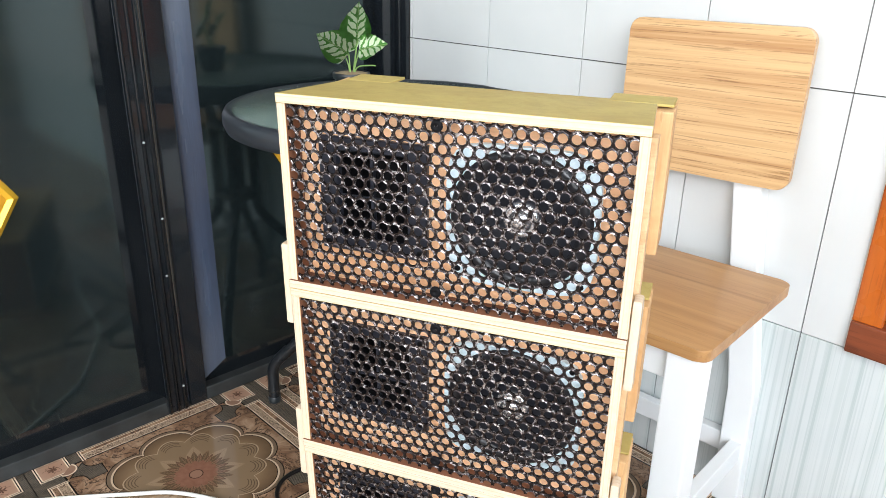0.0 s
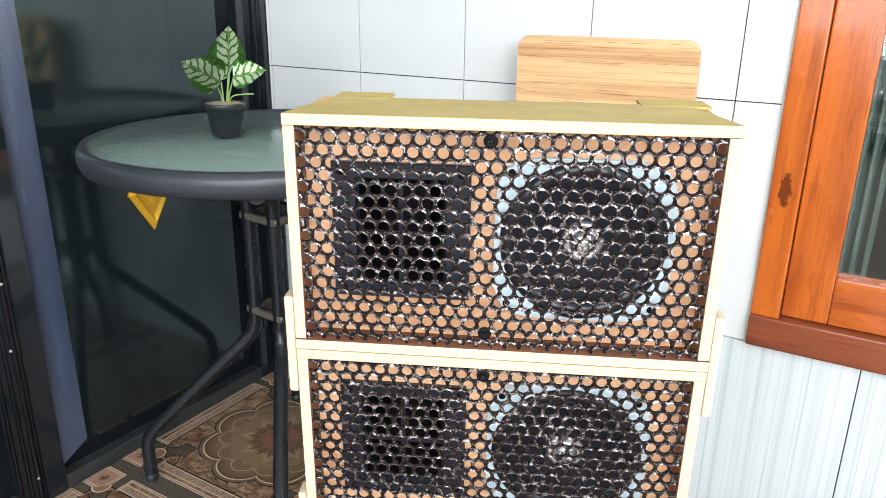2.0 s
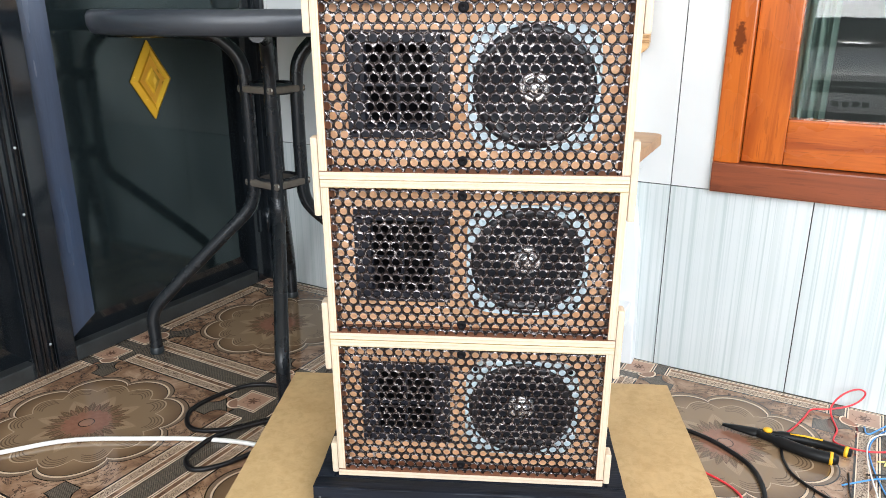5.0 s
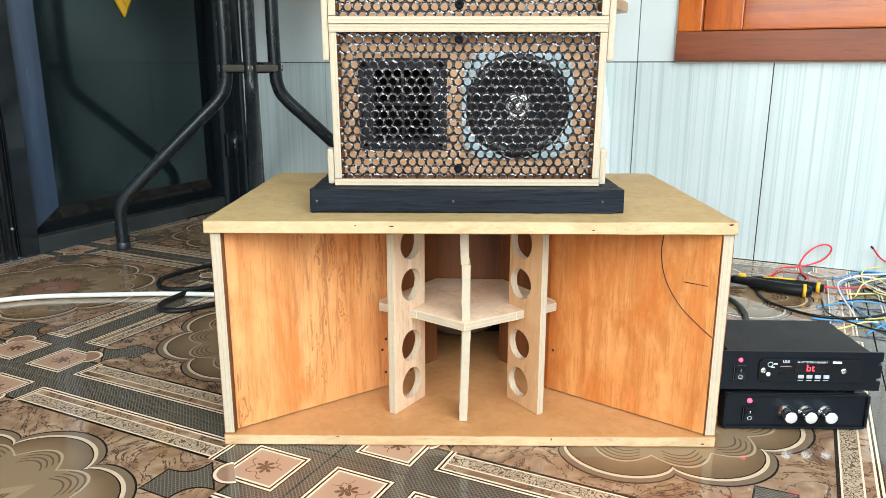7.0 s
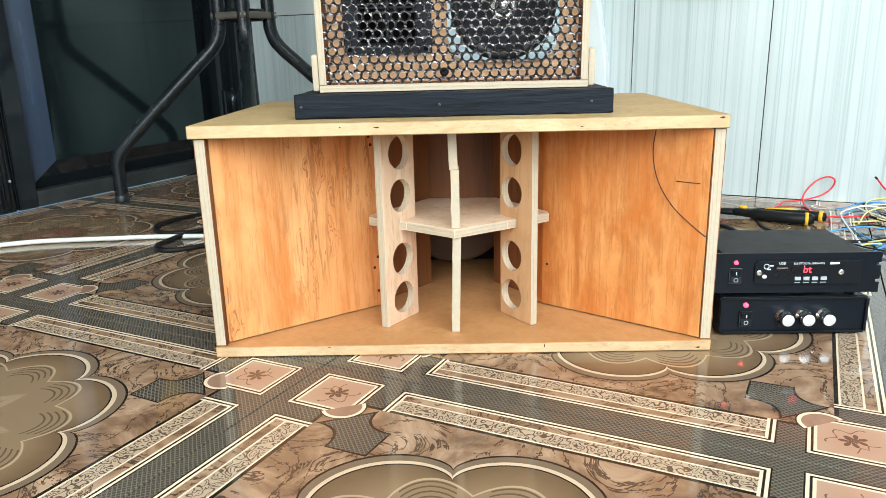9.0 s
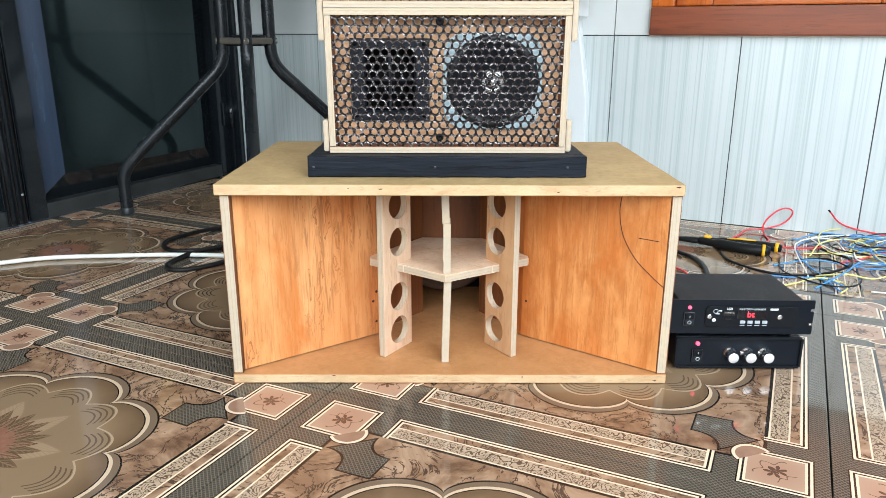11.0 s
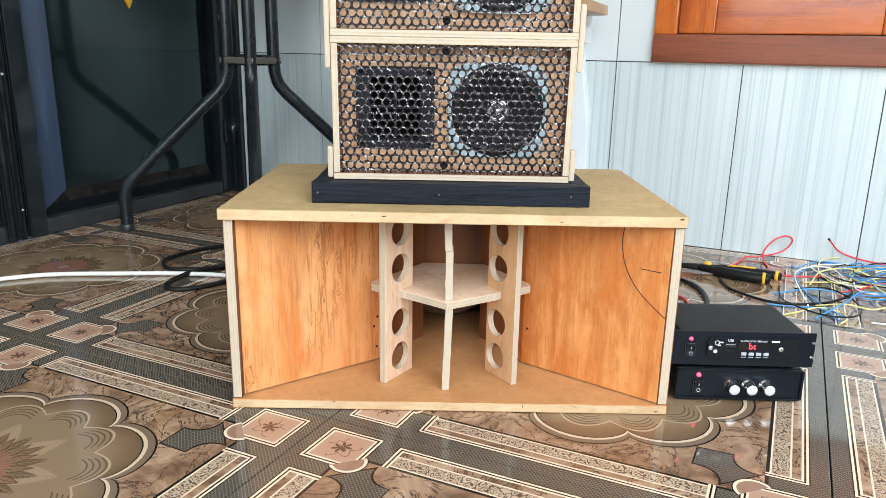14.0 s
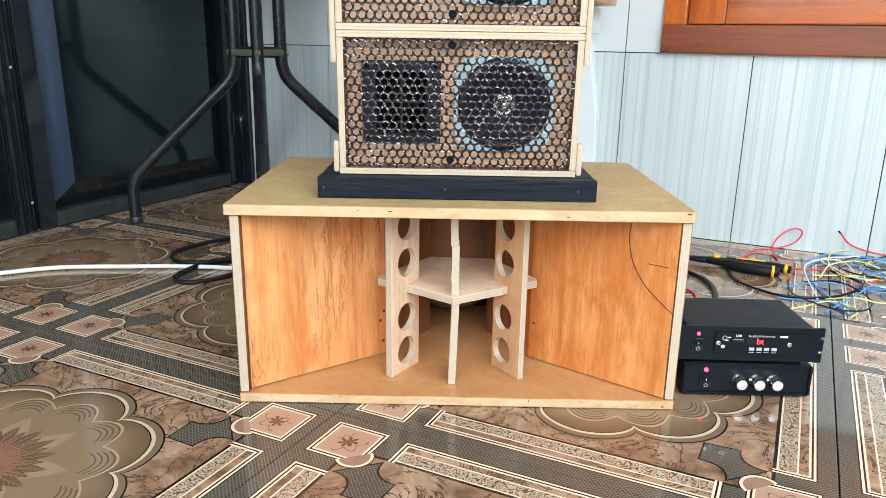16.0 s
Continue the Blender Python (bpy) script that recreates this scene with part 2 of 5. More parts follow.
    fill = n.mix(n.m("MULTIPLY", r3, 26.0), (0.42, 0.27, 0.20), (0.47, 0.35, 0.27))
    fill = n.mix(n.both(posy, 0.85), fill, (0.07, 0.035, 0.02))
    swirl = n.m("ADD", r3, n.m("MULTIPLY", n.m("SINE", n.m("MULTIPLY", th, 5.0)), 0.0042))
    scroll = n.both(n.band(swirl, 0.0137, 0.0151), n.more(n.m("SINE", n.m("ADD", n.m("MULTIPLY", th, 2.0), 0.6)), -0.2))
    fill = n.mix(n.both(scroll, 0.8), fill, (0.08, 0.05, 0.03))
    col = triple(dq, fill, col)
    # shield between square and rosette
    s = n.m("MULTIPLY", n.m("ADD", e, f), 0.7071)
    t = n.m("MULTIPLY", n.m("SUBTRACT", f, e), 0.7071)
    waist = n.m("ADD", 0.0165, n.m("MULTIPLY", n.m("POWER", n.m("ABSOLUTE", n.m("SUBTRACT", s, 0.132)), 2.0), 26.0))
    w = n.m("MINIMUM", waist, n.m("MULTIPLY", n.m("SUBTRACT", 0.178, s), 1.05))
    inside = n.both(n.less(t, w), n.more(s, 0.112))
    col = n.mix(inside, col, ink)
    col = n.mix(n.both(n.less(t, n.m("SUBTRACT", w, 0.0026)), n.more(s, 0.114)), col, grey)
    r2 = n.m("SQRT", n.m("ADD", n.m("POWER", n.m("SUBTRACT", e, 0.0665), 2.0), n.m("POWER", n.m("SUBTRACT", f, 0.0665), 2.0)))
    blush = n.mix(fine, (0.26, 0.165, 0.12), (0.36, 0.25, 0.19))
    half = n.more(s, 0.0935)
    col = n.mix(n.both(n.less(r2, 0.0205), half), col, ink)
    col = n.mix(n.both(n.less(r2, 0.0192), half), col, cream)
    col = n.mix(n.both(n.less(r2, 0.0160), half), col, blush)
    # rosette
    r = n.m("SQRT", n.m("ADD", n.m("MULTIPLY", x, x), n.m("MULTIPLY", y, y)))
    a = n.m("ARCTAN2", y, x)
    lobe = n.m("POWER", n.m("ABSOLUTE", n.m("COSINE", n.m("MULTIPLY", a, 4.0))), 0.6)
    rim = n.m("SUBTRACT", n.m("ADD", 0.147, n.m("MULTIPLY", lobe, 0.028)), r)
    drift = n.ramp(n.m("DIVIDE", rim, 0.060), (0.28, (0.125, 0.085, 0.050)), (0.85, (0.27, 0.20, 0.125)))
    beige = n.mix(n.m("MULTIPLY", fine, 0.4), drift, (0.25, 0.185, 0.11))
    core = beige
    fan = n.m("SUBTRACT", r, n.m("MULTIPLY", n.m("ABSOLUTE", n.m("COSINE", n.m("MULTIPLY", a, 6.0))), 0.020))
    gap = n.more(n.m("ABSOLUTE", n.m("COSINE", n.m("MULTIPLY", a, 6.0))), 0.55)
    core = n.mix(n.less(fan, 0.117), core, (0.255, 0.196, 0.126))
    core = n.mix(n.band(fan, 0.1145, 0.117), core, (0.43, 0.36, 0.255))
    for q in (0.1125, 0.1065, 0.1005, 0.0945):
        core = n.mix(n.both(n.band(fan, q - 0.0010, q + 0.0010), gap, 0.85), core, (0.10, 0.070, 0.045))
    petal = n.m("ABSOLUTE", n.m("COSINE", n.m("MULTIPLY", a, 8.0)))

    def leaves(count, off, r0, r1, wide):
        """Pointed leaves round the centre: inside, near the outline, and the distance from the midrib."""
        step = 2 * math.pi / count
        turn = n.m("SUBTRACT", n.m("FRACT", n.m("ADD", n.m("DIVIDE", a, step), 40.0 + off)), 0.5)
        lat = n.m("MULTIPLY", n.m("ABSOLUTE", turn), n.m("MULTIPLY", r, step))
        along = n.m("DIVIDE", n.m("SUBTRACT", r, r0), r1 - r0)
        half = n.m("MULTIPLY", n.m("SINE", n.m("MULTIPLY", n.m("POWER", n.m("MAXIMUM", along, 0.0), 0.8), math.pi)), wide)
        within = n.both(n.band(r, r0, r1), n.less(lat, half))
        return within, n.both(within, n.more(lat, n.m("SUBTRACT", half, 0.0013))), lat

    for count, off, r0, r1, wide, tone, edge_c, vein_c in (
            (8, 0.0, 0.026, 0.096, 0.0180, (0.345, 0.275, 0.185), (0.26, 0.20, 0.13), (0.28, 0.215, 0.14)),
            (16, 0.5, 0.034, 0.076, 0.0072, (0.100, 0.072, 0.042), (0.17, 0.115, 0.07), (0.25, 0.18, 0.11)),
            (16, 0.0, 0.032, 0.066, 0.0060, (0.25, 0.165, 0.108), (0.085, 0.050, 0.03), (0.12, 0.07, 0.045))):
        within, line, lat = leaves(count, off, r0, r1, wide)
        ribs = n.more(n.m("SINE", n.m("MULTIPLY", n.m("SUBTRACT", r, n.m("MULTIPLY", lat, 1.6)), 950.0)), 0.45)
        core = n.mix(n.both(within, 0.9), core, tone)
        core = n.mix(n.both(within, ribs, 0.5), core, vein_c)
        core = n.mix(n.both(line, 0.8), core, edge_c)
        core = n.mix(n.both(within, n.less(lat, 0.0007), 0.8), core, vein_c)
    heart = n.mix(n.noise(vec, 120, 4), (0.19, 0.090, 0.060), (0.33, 0.190, 0.135))
    core = n.mix(n.less(r, n.m("ADD", 0.036, n.m("MULTIPLY", petal, 0.007))), core, heart)
    core = n.mix(n.less(r, 0.012), core, (0.30, 0.19, 0.14))
    core = n.mix(n.band(r, 0.012, 0.014), core, (0.06, 0.03, 0.02))
    ring = n.mix(n.more(rim, 0.0), col, ink)
    ring = n.mix(n.more(rim, 0.0022), ring, (0.185, 0.145, 0.105))
    ring = n.mix(n.more(rim, 0.0095), ring, (0.62, 0.54, 0.42))
    ring = n.mix(n.more(rim, 0.0135), ring, ink)
    col = n.mix(n.more(rim, 0.0150), ring, core)
    col = n.mix(1.0, col, (0.94, 0.81, 0.715), "MULTIPLY")
    dust = n.noise(vec, 14, 4)
    rough = n.m("ADD", 0.035, n.m("MULTIPLY", dust, 0.07))
    col = n.mix(n.m("MULTIPLY", dust, 0.05), col, (0.30, 0.27, 0.22))
    n.bump(n.noise(vec, 60, 2), 0.05, 0.0004)
    return n.done(col, rough, 0.0, 0.62)


def wall_tile(name, stripes):
    n = Net(name)
    vec = n.coords(per_object=11.0)
    st = n.coords((1, 1, 0.004), per_object=11.0)
    fine, broad = n.noise(st, 190, 3, 0.6), n.noise(st, 62, 3, 0.6)
    base = n.mix(n.noise(vec, 8, 3), (0.56, 0.605, 0.60), (0.64, 0.67, 0.665)) if stripes else n.mix(n.noise(vec, 8, 3), (0.61, 0.63, 0.62), (0.68, 0.69, 0.68))
    if stripes:
        line = n.m("MULTIPLY", n.ramp(fine, (0.50, (0, 0, 0)), (0.60, (1, 1, 1))), n.ramp(broad, (0.36, (0.10, 0.10, 0.10)), (0.56, (0.85, 0.85, 0.85))))
        base = n.mix(line, base, (0.43, 0.49, 0.485))
        base = n.mix(n.m("MULTIPLY", n.ramp(broad, (0.48, (0, 0, 0)), (0.58, (1, 1, 1))), 0.40), base, (0.46, 0.525, 0.51))
    else:
        base = n.mix(n.m("MULTIPLY", n.more(fine, 0.60), 0.22), base, (0.62, 0.66, 0.66))
    n.bump(fine, 0.04, 0.0004)
    return n.done(base, n.m("ADD", 0.16, n.m("MULTIPLY", n.noise(vec, 20, 2), 0.1)), 0.0, 0.5, 0.15)


M_FLOOR = tile_print()
M_TILE_STRIPED, M_TILE_WHITE = wall_tile("striped_wall_tile", True), wall_tile("white_wall_tile", False)
M_GROUT = plain("dark_grout", (0.06, 0.055, 0.05), 0.9)
M_PLASTER = plain("cream_plaster", (0.72, 0.70, 0.64), 0.85, scale=6, fine=150)
M_CEIL = plain("white_ceiling_paint", (0.76, 0.76, 0.73), 0.9, scale=4)
M_GROUND = plain("sandy_ground", (0.34, 0.27, 0.19), 0.95, scale=1.5, fine=30)
M_BLACK_GLOSS = plain("black_gloss_enamel", (0.010, 0.013, 0.016), 0.16, var=0.3, scale=9, bump=0.03, spec=0.5, coat=0.25)
M_BLACK_PANEL = plain("smoked_black_panel", (0.008, 0.012, 0.013), 0.10, var=0.3, scale=6, bump=0.012, spec=0.85)
M_BLACK_PANEL.node_tree.nodes["Principled BSDF"].inputs["Specular Tint"].default_value = (0.80, 1.0, 1.0, 1)
for sheet, gloss in ((M_BLACK_PANEL, 0.085), (M_BLACK_GLOSS, 0.12)):
    gloss_in = sheet.node_tree.nodes["Principled BSDF"].inputs["Roughness"]
    sheet.node_tree.links.remove(gloss_in.links[0])
    gloss_in.default_value = gloss
# black enamel with the sky's blue reflection put into its colour
M_MOULD_SKY = plain("black_enamel_sky_sheen", (0.026, 0.042, 0.075), 0.24, var=0.8, scale=24, bump=0.30, spec=0.9, stretch=(1, 1, 0.08))
M_RAIL = plain("dusty_black_enamel", (0.034, 0.038, 0.038), 0.42, var=0.8, scale=18, fine=160, bump=0.15)
M_SCUFF = plain("bare_grey_scuff", (0.40, 0.42, 0.42), 0.5)
M_GOLD = plain("gold_lacquer", (0.92, 0.53, 0.040), 0.24, metal=0.45, var=0.1, scale=60)
M_GOLD_DEEP = plain("deep_gold_lacquer", (0.78, 0.40, 0.03), 0.30, metal=0.5, var=0.1, scale=60)
M_STEEL = plain("polished_screw_steel", (0.72, 0.72, 0.70), 0.25, metal=1.0)
M_BLACK_TUBE = plain("black_powder_coat", (0.010, 0.012, 0.014), 0.27, var=0.3, scale=14, bump=0.12, spec=0.42)
M_DUSTY = plain("dusty_black_plastic", (0.100, 0.085, 0.066), 0.8, var=0.5, scale=60, fine=300, bump=0.3)
M_RIM = plain("slate_black_rim", (0.030, 0.035, 0.042), 0.36, var=0.25, scale=12, bump=0.1)
M_POT = plain("black_plastic", (0.016, 0.020, 0.022), 0.38, var=0.2, scale=30)
M_SOIL = plain("pale_gravel_soil", (0.36, 0.27, 0.16), 0.95, var=0.5, scale=260, fine=700, bump=0.9)
M_STEM = plain("leaf_stalk", (0.22, 0.36, 0.10), 0.5)
M_WINDOW = wood("orange_varnished_timber", (0.50, 0.122, 0.014), (0.23, 0.038, 0.005), (1, 1, 0.06), 9, 0.26, 0.35, 0.5, knot_at=(0.050, 0.655))
M_WINDOW_H = wood("orange_varnished_rail", (0.50, 0.122, 0.014), (0.23, 0.038, 0.005), (0.06, 1, 1), 9, 0.26, 0.35, 0.5)
M_SILL = wood("red_brown_varnished_timber", (0.23, 0.060, 0.022), (0.085, 0.020, 0.009), (0.06, 1, 1), 10, 0.36, 0.12, 0.5)
M_CHAIR = wood("pale_oak_laminate", (0.66, 0.44, 0.22), (0.40, 0.20, 0.075), (0.022, 1, 1), 15, 0.36, 0.05, 0.7)
M_SEAT = wood("tan_oak_laminate", (0.48, 0.27, 0.11), (0.34, 0.17, 0.062), (0.05, 1, 1), 8, 0.38, 0.05, 0.25)
M_WHITE = plain("white_satin_paint", (0.80, 0.82, 0.82), 0.42, var=0.04, scale=10)
M_LID = wood("olive_tan_fibreboard", (0.40, 0.315, 0.095), (0.34, 0.26, 0.072), (1, 1, 1), 20, 0.62, 0, 0.10, (0.30, 0.21, 0.06))
M_SUBLID = wood("tan_fibreboard", (0.44, 0.305, 0.145), (0.35, 0.235, 0.10), (1, 1, 1), 22, 0.6, 0, 0.15, (0.32, 0.21, 0.085))
M_SUBEDGE = wood("tan_fibreboard_edge", (0.63, 0.445, 0.26), (0.48, 0.31, 0.165), (0.3, 1, 1), 20, 0.75, 0, 0.3, (0.44, 0.27, 0.12), bump=0.6)
M_SUBFLOOR = wood("brown_fibreboard", (0.50, 0.255, 0.105), (0.40, 0.190, 0.068), (1, 1, 1), 18, 0.42, 0, 0.2, (0.40, 0.180, 0.062))
M_WING = veneer("orange_plywood_veneer", (0.74, 0.360, 0.140), (0.56, 0.215, 0.062), (0.58, 0.180, 0.036), (0.27, 0.098, 0.032), 0.72)
M_WING2 = veneer("deep_orange_plywood_veneer", (0.72, 0.330, 0.108), (0.52, 0.178, 0.042), (0.54, 0.150, 0.022), (0.22, 0.065, 0.018), 0.07, 0.42)
M_PINK_PLY = wood("pinkish_raw_plywood", (0.76, 0.565, 0.40), (0.62, 0.40, 0.25), (1, 1, 0.15), 10, 0.7, 0, 0.3, (0.60, 0.30, 0.15))
# red-brown plywood, deepened so the colour carries the shade inside the horn
M_THROAT = wood("shaded_red_brown_plywood", (0.24, 0.085, 0.028), (0.10, 0.032, 0.010), (1, 1, 0.06), 8, 0.55, 0, 0.3)
M_BAFFLE = wood("brown_stained_baffle", (0.84, 0.515, 0.305), (0.66, 0.345, 0.17), (0.1, 1, 1), 8, 0.5, 0, 0.2)
M_SIDE = wood("raw_tan_plywood", (0.60, 0.40, 0.20), (0.40, 0.215, 0.085), (1, 1, 0.10), 10, 0.65, 0, 0.4, (0.36, 0.18, 0.06), bump=0.5)
# raw plywood in a darker tan, for the brace face turned from the light
M_SHADED_PLY = wood("shaded_raw_plywood", (0.60, 0.355, 0.185), (0.44, 0.235, 0.105), (1, 1, 0.15), 10, 0.65, 0, 0.3, (0.50, 0.24, 0.09), bump=0.4)
# brown stain and the shade inside the boxes share this dark colour
M_INNER = plain("stained_shaded_inside", (0.16, 0.062, 0.030), 0.6)
M_EDGE_Z, M_EDGE_X, M_EDGE_Y = ply_edge("plywood_edge_flat", 2), ply_edge("plywood_edge_upright", 0), ply_edge("plywood_edge_deep", 1)


def chipped_metal():
    """Black lacquer worn through to zinc in small flecks, whose bright colour also paints in glints."""
    n = Net("worn_black_steel_with_glints")
    v = n.coords(per_object=7.0)
    glint_chips = n.noise(v, 330, 4, 0.6, 0.5)
    where = n.m("MULTIPLY", n.m("SUBTRACT", n.noise(v, 26, 3), 0.5), 0.22)
    bare = n.ramp(n.m("ADD", glint_chips, where), (0.53, (0, 0, 0)), (0.66, (1, 1, 1)))
    col = n.mix(bare, (0.030, 0.025, 0.025), (0.46, 0.43, 0.43))
    n.bump(n.m("ADD", n.noise(v, 240, 3), n.m("MULTIPLY", n.noise(v, 620, 2), 0.5)), 0.26, 0.0007)
    return n.done(col, n.m("ADD", 0.24, n.m("MULTIPLY", bare, 0.10)), 0.9, 0.5)


M_GRILLE = chipped_metal()
M_DRIVER = plain("dark_grey_plastic", (0.019, 0.021, 0.031), 0.42, var=0.25, spec=0.35)
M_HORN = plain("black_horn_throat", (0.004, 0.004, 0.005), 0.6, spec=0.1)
M_BASKET = plain("pale_blue_gasket", (0.62, 0.74, 0.80), 0.5, var=0.08)
M_CONE = plain("black_paper_cone", (0.009, 0.010, 0.015), 0.55, var=0.25, scale=60, spec=0.25)
M_RUBBER = plain("black_rubber_surround", (0.010, 0.010, 0.013), 0.33)
M_CAP = plain("silver_dust_cap", (0.78, 0.77, 0.78), 0.22, metal=0.9, var=0.1)
M_BASE = wood("black_stained_timber", (0.010, 0.013, 0.020), (0.003, 0.004, 0.006), (0.08, 1, 1), 12, 0.5, 0, 0.7, bump=1.0, spec=0.16)
M_PAPER_CONE = plain("brown_paper_cone", (0.10, 0.050, 0.026), 0.8, var=0.15)
M_PEN = plain("dark_pencil_ink", (0.060, 0.016, 0.008), 0.7)
M_AMP = plain("black_textured_steel", (0.007, 0.008, 0.010), 0.42, var=0.2, scale=40, fine=900, bump=0.35, spec=0.16)
M_AMP_FACE = plain("black_anodised_face", (0.006, 0.008, 0.012), 0.36, var=0.15, scale=30, spec=0.20)
M_GLASSY = plain("black_display_acrylic", (0.006, 0.006, 0.008), 0.08)
M_KNOB = plain("bright_chrome_knob", (0.86, 0.86, 0.87), 0.16, metal=1.0, var=0.05)
M_BUTTON = plain("grey_button_plastic", (0.42, 0.44, 0.47), 0.4, var=0.05)
M_KNOB_FACE = plain("brushed_silver_face", (0.88, 0.88, 0.88), 0.42, metal=0.6, var=0.05)
M_PRINT = plain("white_print", (0.72, 0.74, 0.76), 0.5, var=0.04)
M_YELLOW = plain("yellow_grip_rubber", (0.80, 0.44, 0.012), 0.45, var=0.08)
M_GRIP = plain("black_grip_rubber", (0.007, 0.007, 0.007), 0.45, spec=0.22)
M_C_WHITE = plain("white_cable_sheath", (0.80, 0.79, 0.74), 0.45, var=0.06)
M_C_BLACK = plain("black_cable_sheath", (0.007, 0.006, 0.006), 0.38, spec=0.3)
M_C_RED = plain("red_wire_sheath", (0.72, 0.035, 0.045), 0.4)
M_C_BLUE = plain("blue_wire_sheath", (0.08, 0.30, 0.66), 0.4)
M_C_YELLOW = plain("yellow_wire_sheath", (0.80, 0.72, 0.25), 0.4)
M_DARK = plain("dark_paint_for_dim_room", (0.055, 0.06, 0.055), 0.8)
M_CURTAIN = plain("green_grey_curtain", (0.16, 0.23, 0.19), 0.85, scale=30, stretch=(1, 1, 0.05))


def glow(name, c, strength):
    n = Net(name)
    n.bsdf.inputs["Emission Color"].default_value = (*c, 1)
    n.bsdf.inputs["Emission Strength"].default_value = strength
    return n.done(shade(c, 0.4), 0.4)


M_LED, M_DIGIT = glow("red_lamp_glow", (1.0, 0.05, 0.10), 4.0), glow("red_digit_glow", (1.0, 0.03, 0.05), 4.0)


def glass(name, tint, rough=0.0, relief=0.0):
    n = Net(name)
    n.bsdf.inputs["Transmission Weight"].default_value, n.bsdf.inputs["IOR"].default_value = 1.0, 1.5
    if relief:
        n.bump(n.noise(n.coords(), 95, 3, 0.6), relief, 0.002)
    return n.done(tint, rough, 0.0, 0.5)


M_PANE = glass("window_glass", (0.93, 0.97, 0.95))
M_TABLE_GLASS = glass("rippled_green_glass", (0.42, 0.56, 0.50), 0.03, 0.5)
M_TABLE_GLASS.node_tree.nodes["Principled BSDF"].inputs["Transmission Weight"].default_value = 0.66


def leaf_paint():
    """Dark green with pale patches between the side veins; the leaf runs along its own y."""
    n = Net("variegated_leaf")
    sep = n.nt.nodes.new("ShaderNodeSeparateXYZ")
    n.nt.links.new(n.tc.outputs["Object"], sep.inputs[0])
    x, y = n.m("ABSOLUTE", sep.outputs[0]), sep.outputs[1]
    wob = n.m("MULTIPLY", n.noise(n.coords(), 105, 3), 0.015)
    side = n.m("SINE", n.m("MULTIPLY", n.m("ADD", n.m("SUBTRACT", y, n.m("MULTIPLY", x, 0.70)), wob), 470.0))
    dark = n.mix(n.noise(n.coords(), 60, 3), (0.050, 0.200, 0.030), (0.15, 0.44, 0.055))
    pale = n.both(n.more(side, -0.55), n.band(n.m("ADD", x, wob), 0.0092, 0.0270))
    col = n.mix(n.m("MULTIPLY", pale, 0.92), dark, (0.86, 0.95, 0.72))
    col = n.mix(n.less(x, 0.0007), col, (0.38, 0.55, 0.20))
    n.bump(side, 0.3, 0.0006)
    n.bsdf.inputs["Subsurface Weight"].default_value = 0.05
    return n.done(col, 0.34, 0.0, 0.5)


M_LEAF = leaf_paint()


# ---- building helpers ----
def box(bm, x0, x1, y0, y1, z0, z1, m=0, edge=None, thin=None, bevel=0.0):
    """A block; with thin (0, 1 or 2) the faces across that axis keep m and the others take edge."""
    vs = [bm.verts.new((x, y, z)) for x in (x0, x1) for y in (y0, y1) for z in (z0, z1)]
    quads = (((0, 1, 3, 2), 0), ((4, 6, 7, 5), 0), ((0, 4, 5, 1), 1), ((2, 3, 7, 6), 1), ((0, 2, 6, 4), 2), ((1, 5, 7, 3), 2))
    made = []
    for q, axis in quads:
        fc = bm.faces.new([vs[i] for i in q])
        fc.material_index = m if thin is None or axis == thin else edge
        made.append(fc)
    if bevel:
        bmesh.ops.bevel(bm, geom=list({ed for fc in made for ed in fc.edges}), offset=bevel, segments=2, affect="EDGES", profile=0.6)
    return made


def prism(bm, pts, z0, z1, m=0, side=None, bevel=0.0):
    """An upright slab over a flat outline, anticlockwise."""
    lo, hi = [bm.verts.new((*p, z0)) for p in pts], [bm.verts.new((*p, z1)) for p in pts]
    made = [bm.faces.new(lo[::-1]), bm.faces.new(hi)]
    for fc in made:
        fc.material_index = m
    for i in range(len(pts)):
        j = (i + 1) % len(pts)
        fc = bm.faces.new((lo[i], lo[j], hi[j], hi[i]))
        fc.material_index = m if side is None else side
        made.append(fc)
    if bevel:
        bmesh.ops.bevel(bm, geom=list({ed for fc in made for ed in fc.edges}), offset=bevel, segments=2, affect="EDGES", profile=0.6)
    return made


def worn(bm, step, amount, seed):
    """Divides long edges and nicks the ridges, as hand-cut timber has them."""
    rng = random.Random(seed)
    for cuts, lo, hi in ((24, 24 * step, 99.0), (8, 8 * step, 24 * step)):
        long = [ed for ed in bm.edges if lo <= ed.calc_length() < hi]
        if long:
            bmesh.ops.subdivide_edges(bm, edges=long, cuts=cuts, use_grid_fill=True)
    bm.normal_update()
    for v in bm.verts:
        if max((f.normal.angle(g.normal, 0.0) for f in v.link_faces for g in v.link_faces), default=0.0) > 0.5:
            k = amount * (3.0 if rng.random() < 0.06 else 1.0)
            v.co += Vector((rng.uniform(-k, k), rng.uniform(-k, k), rng.uniform(-k, k)))
    return bm


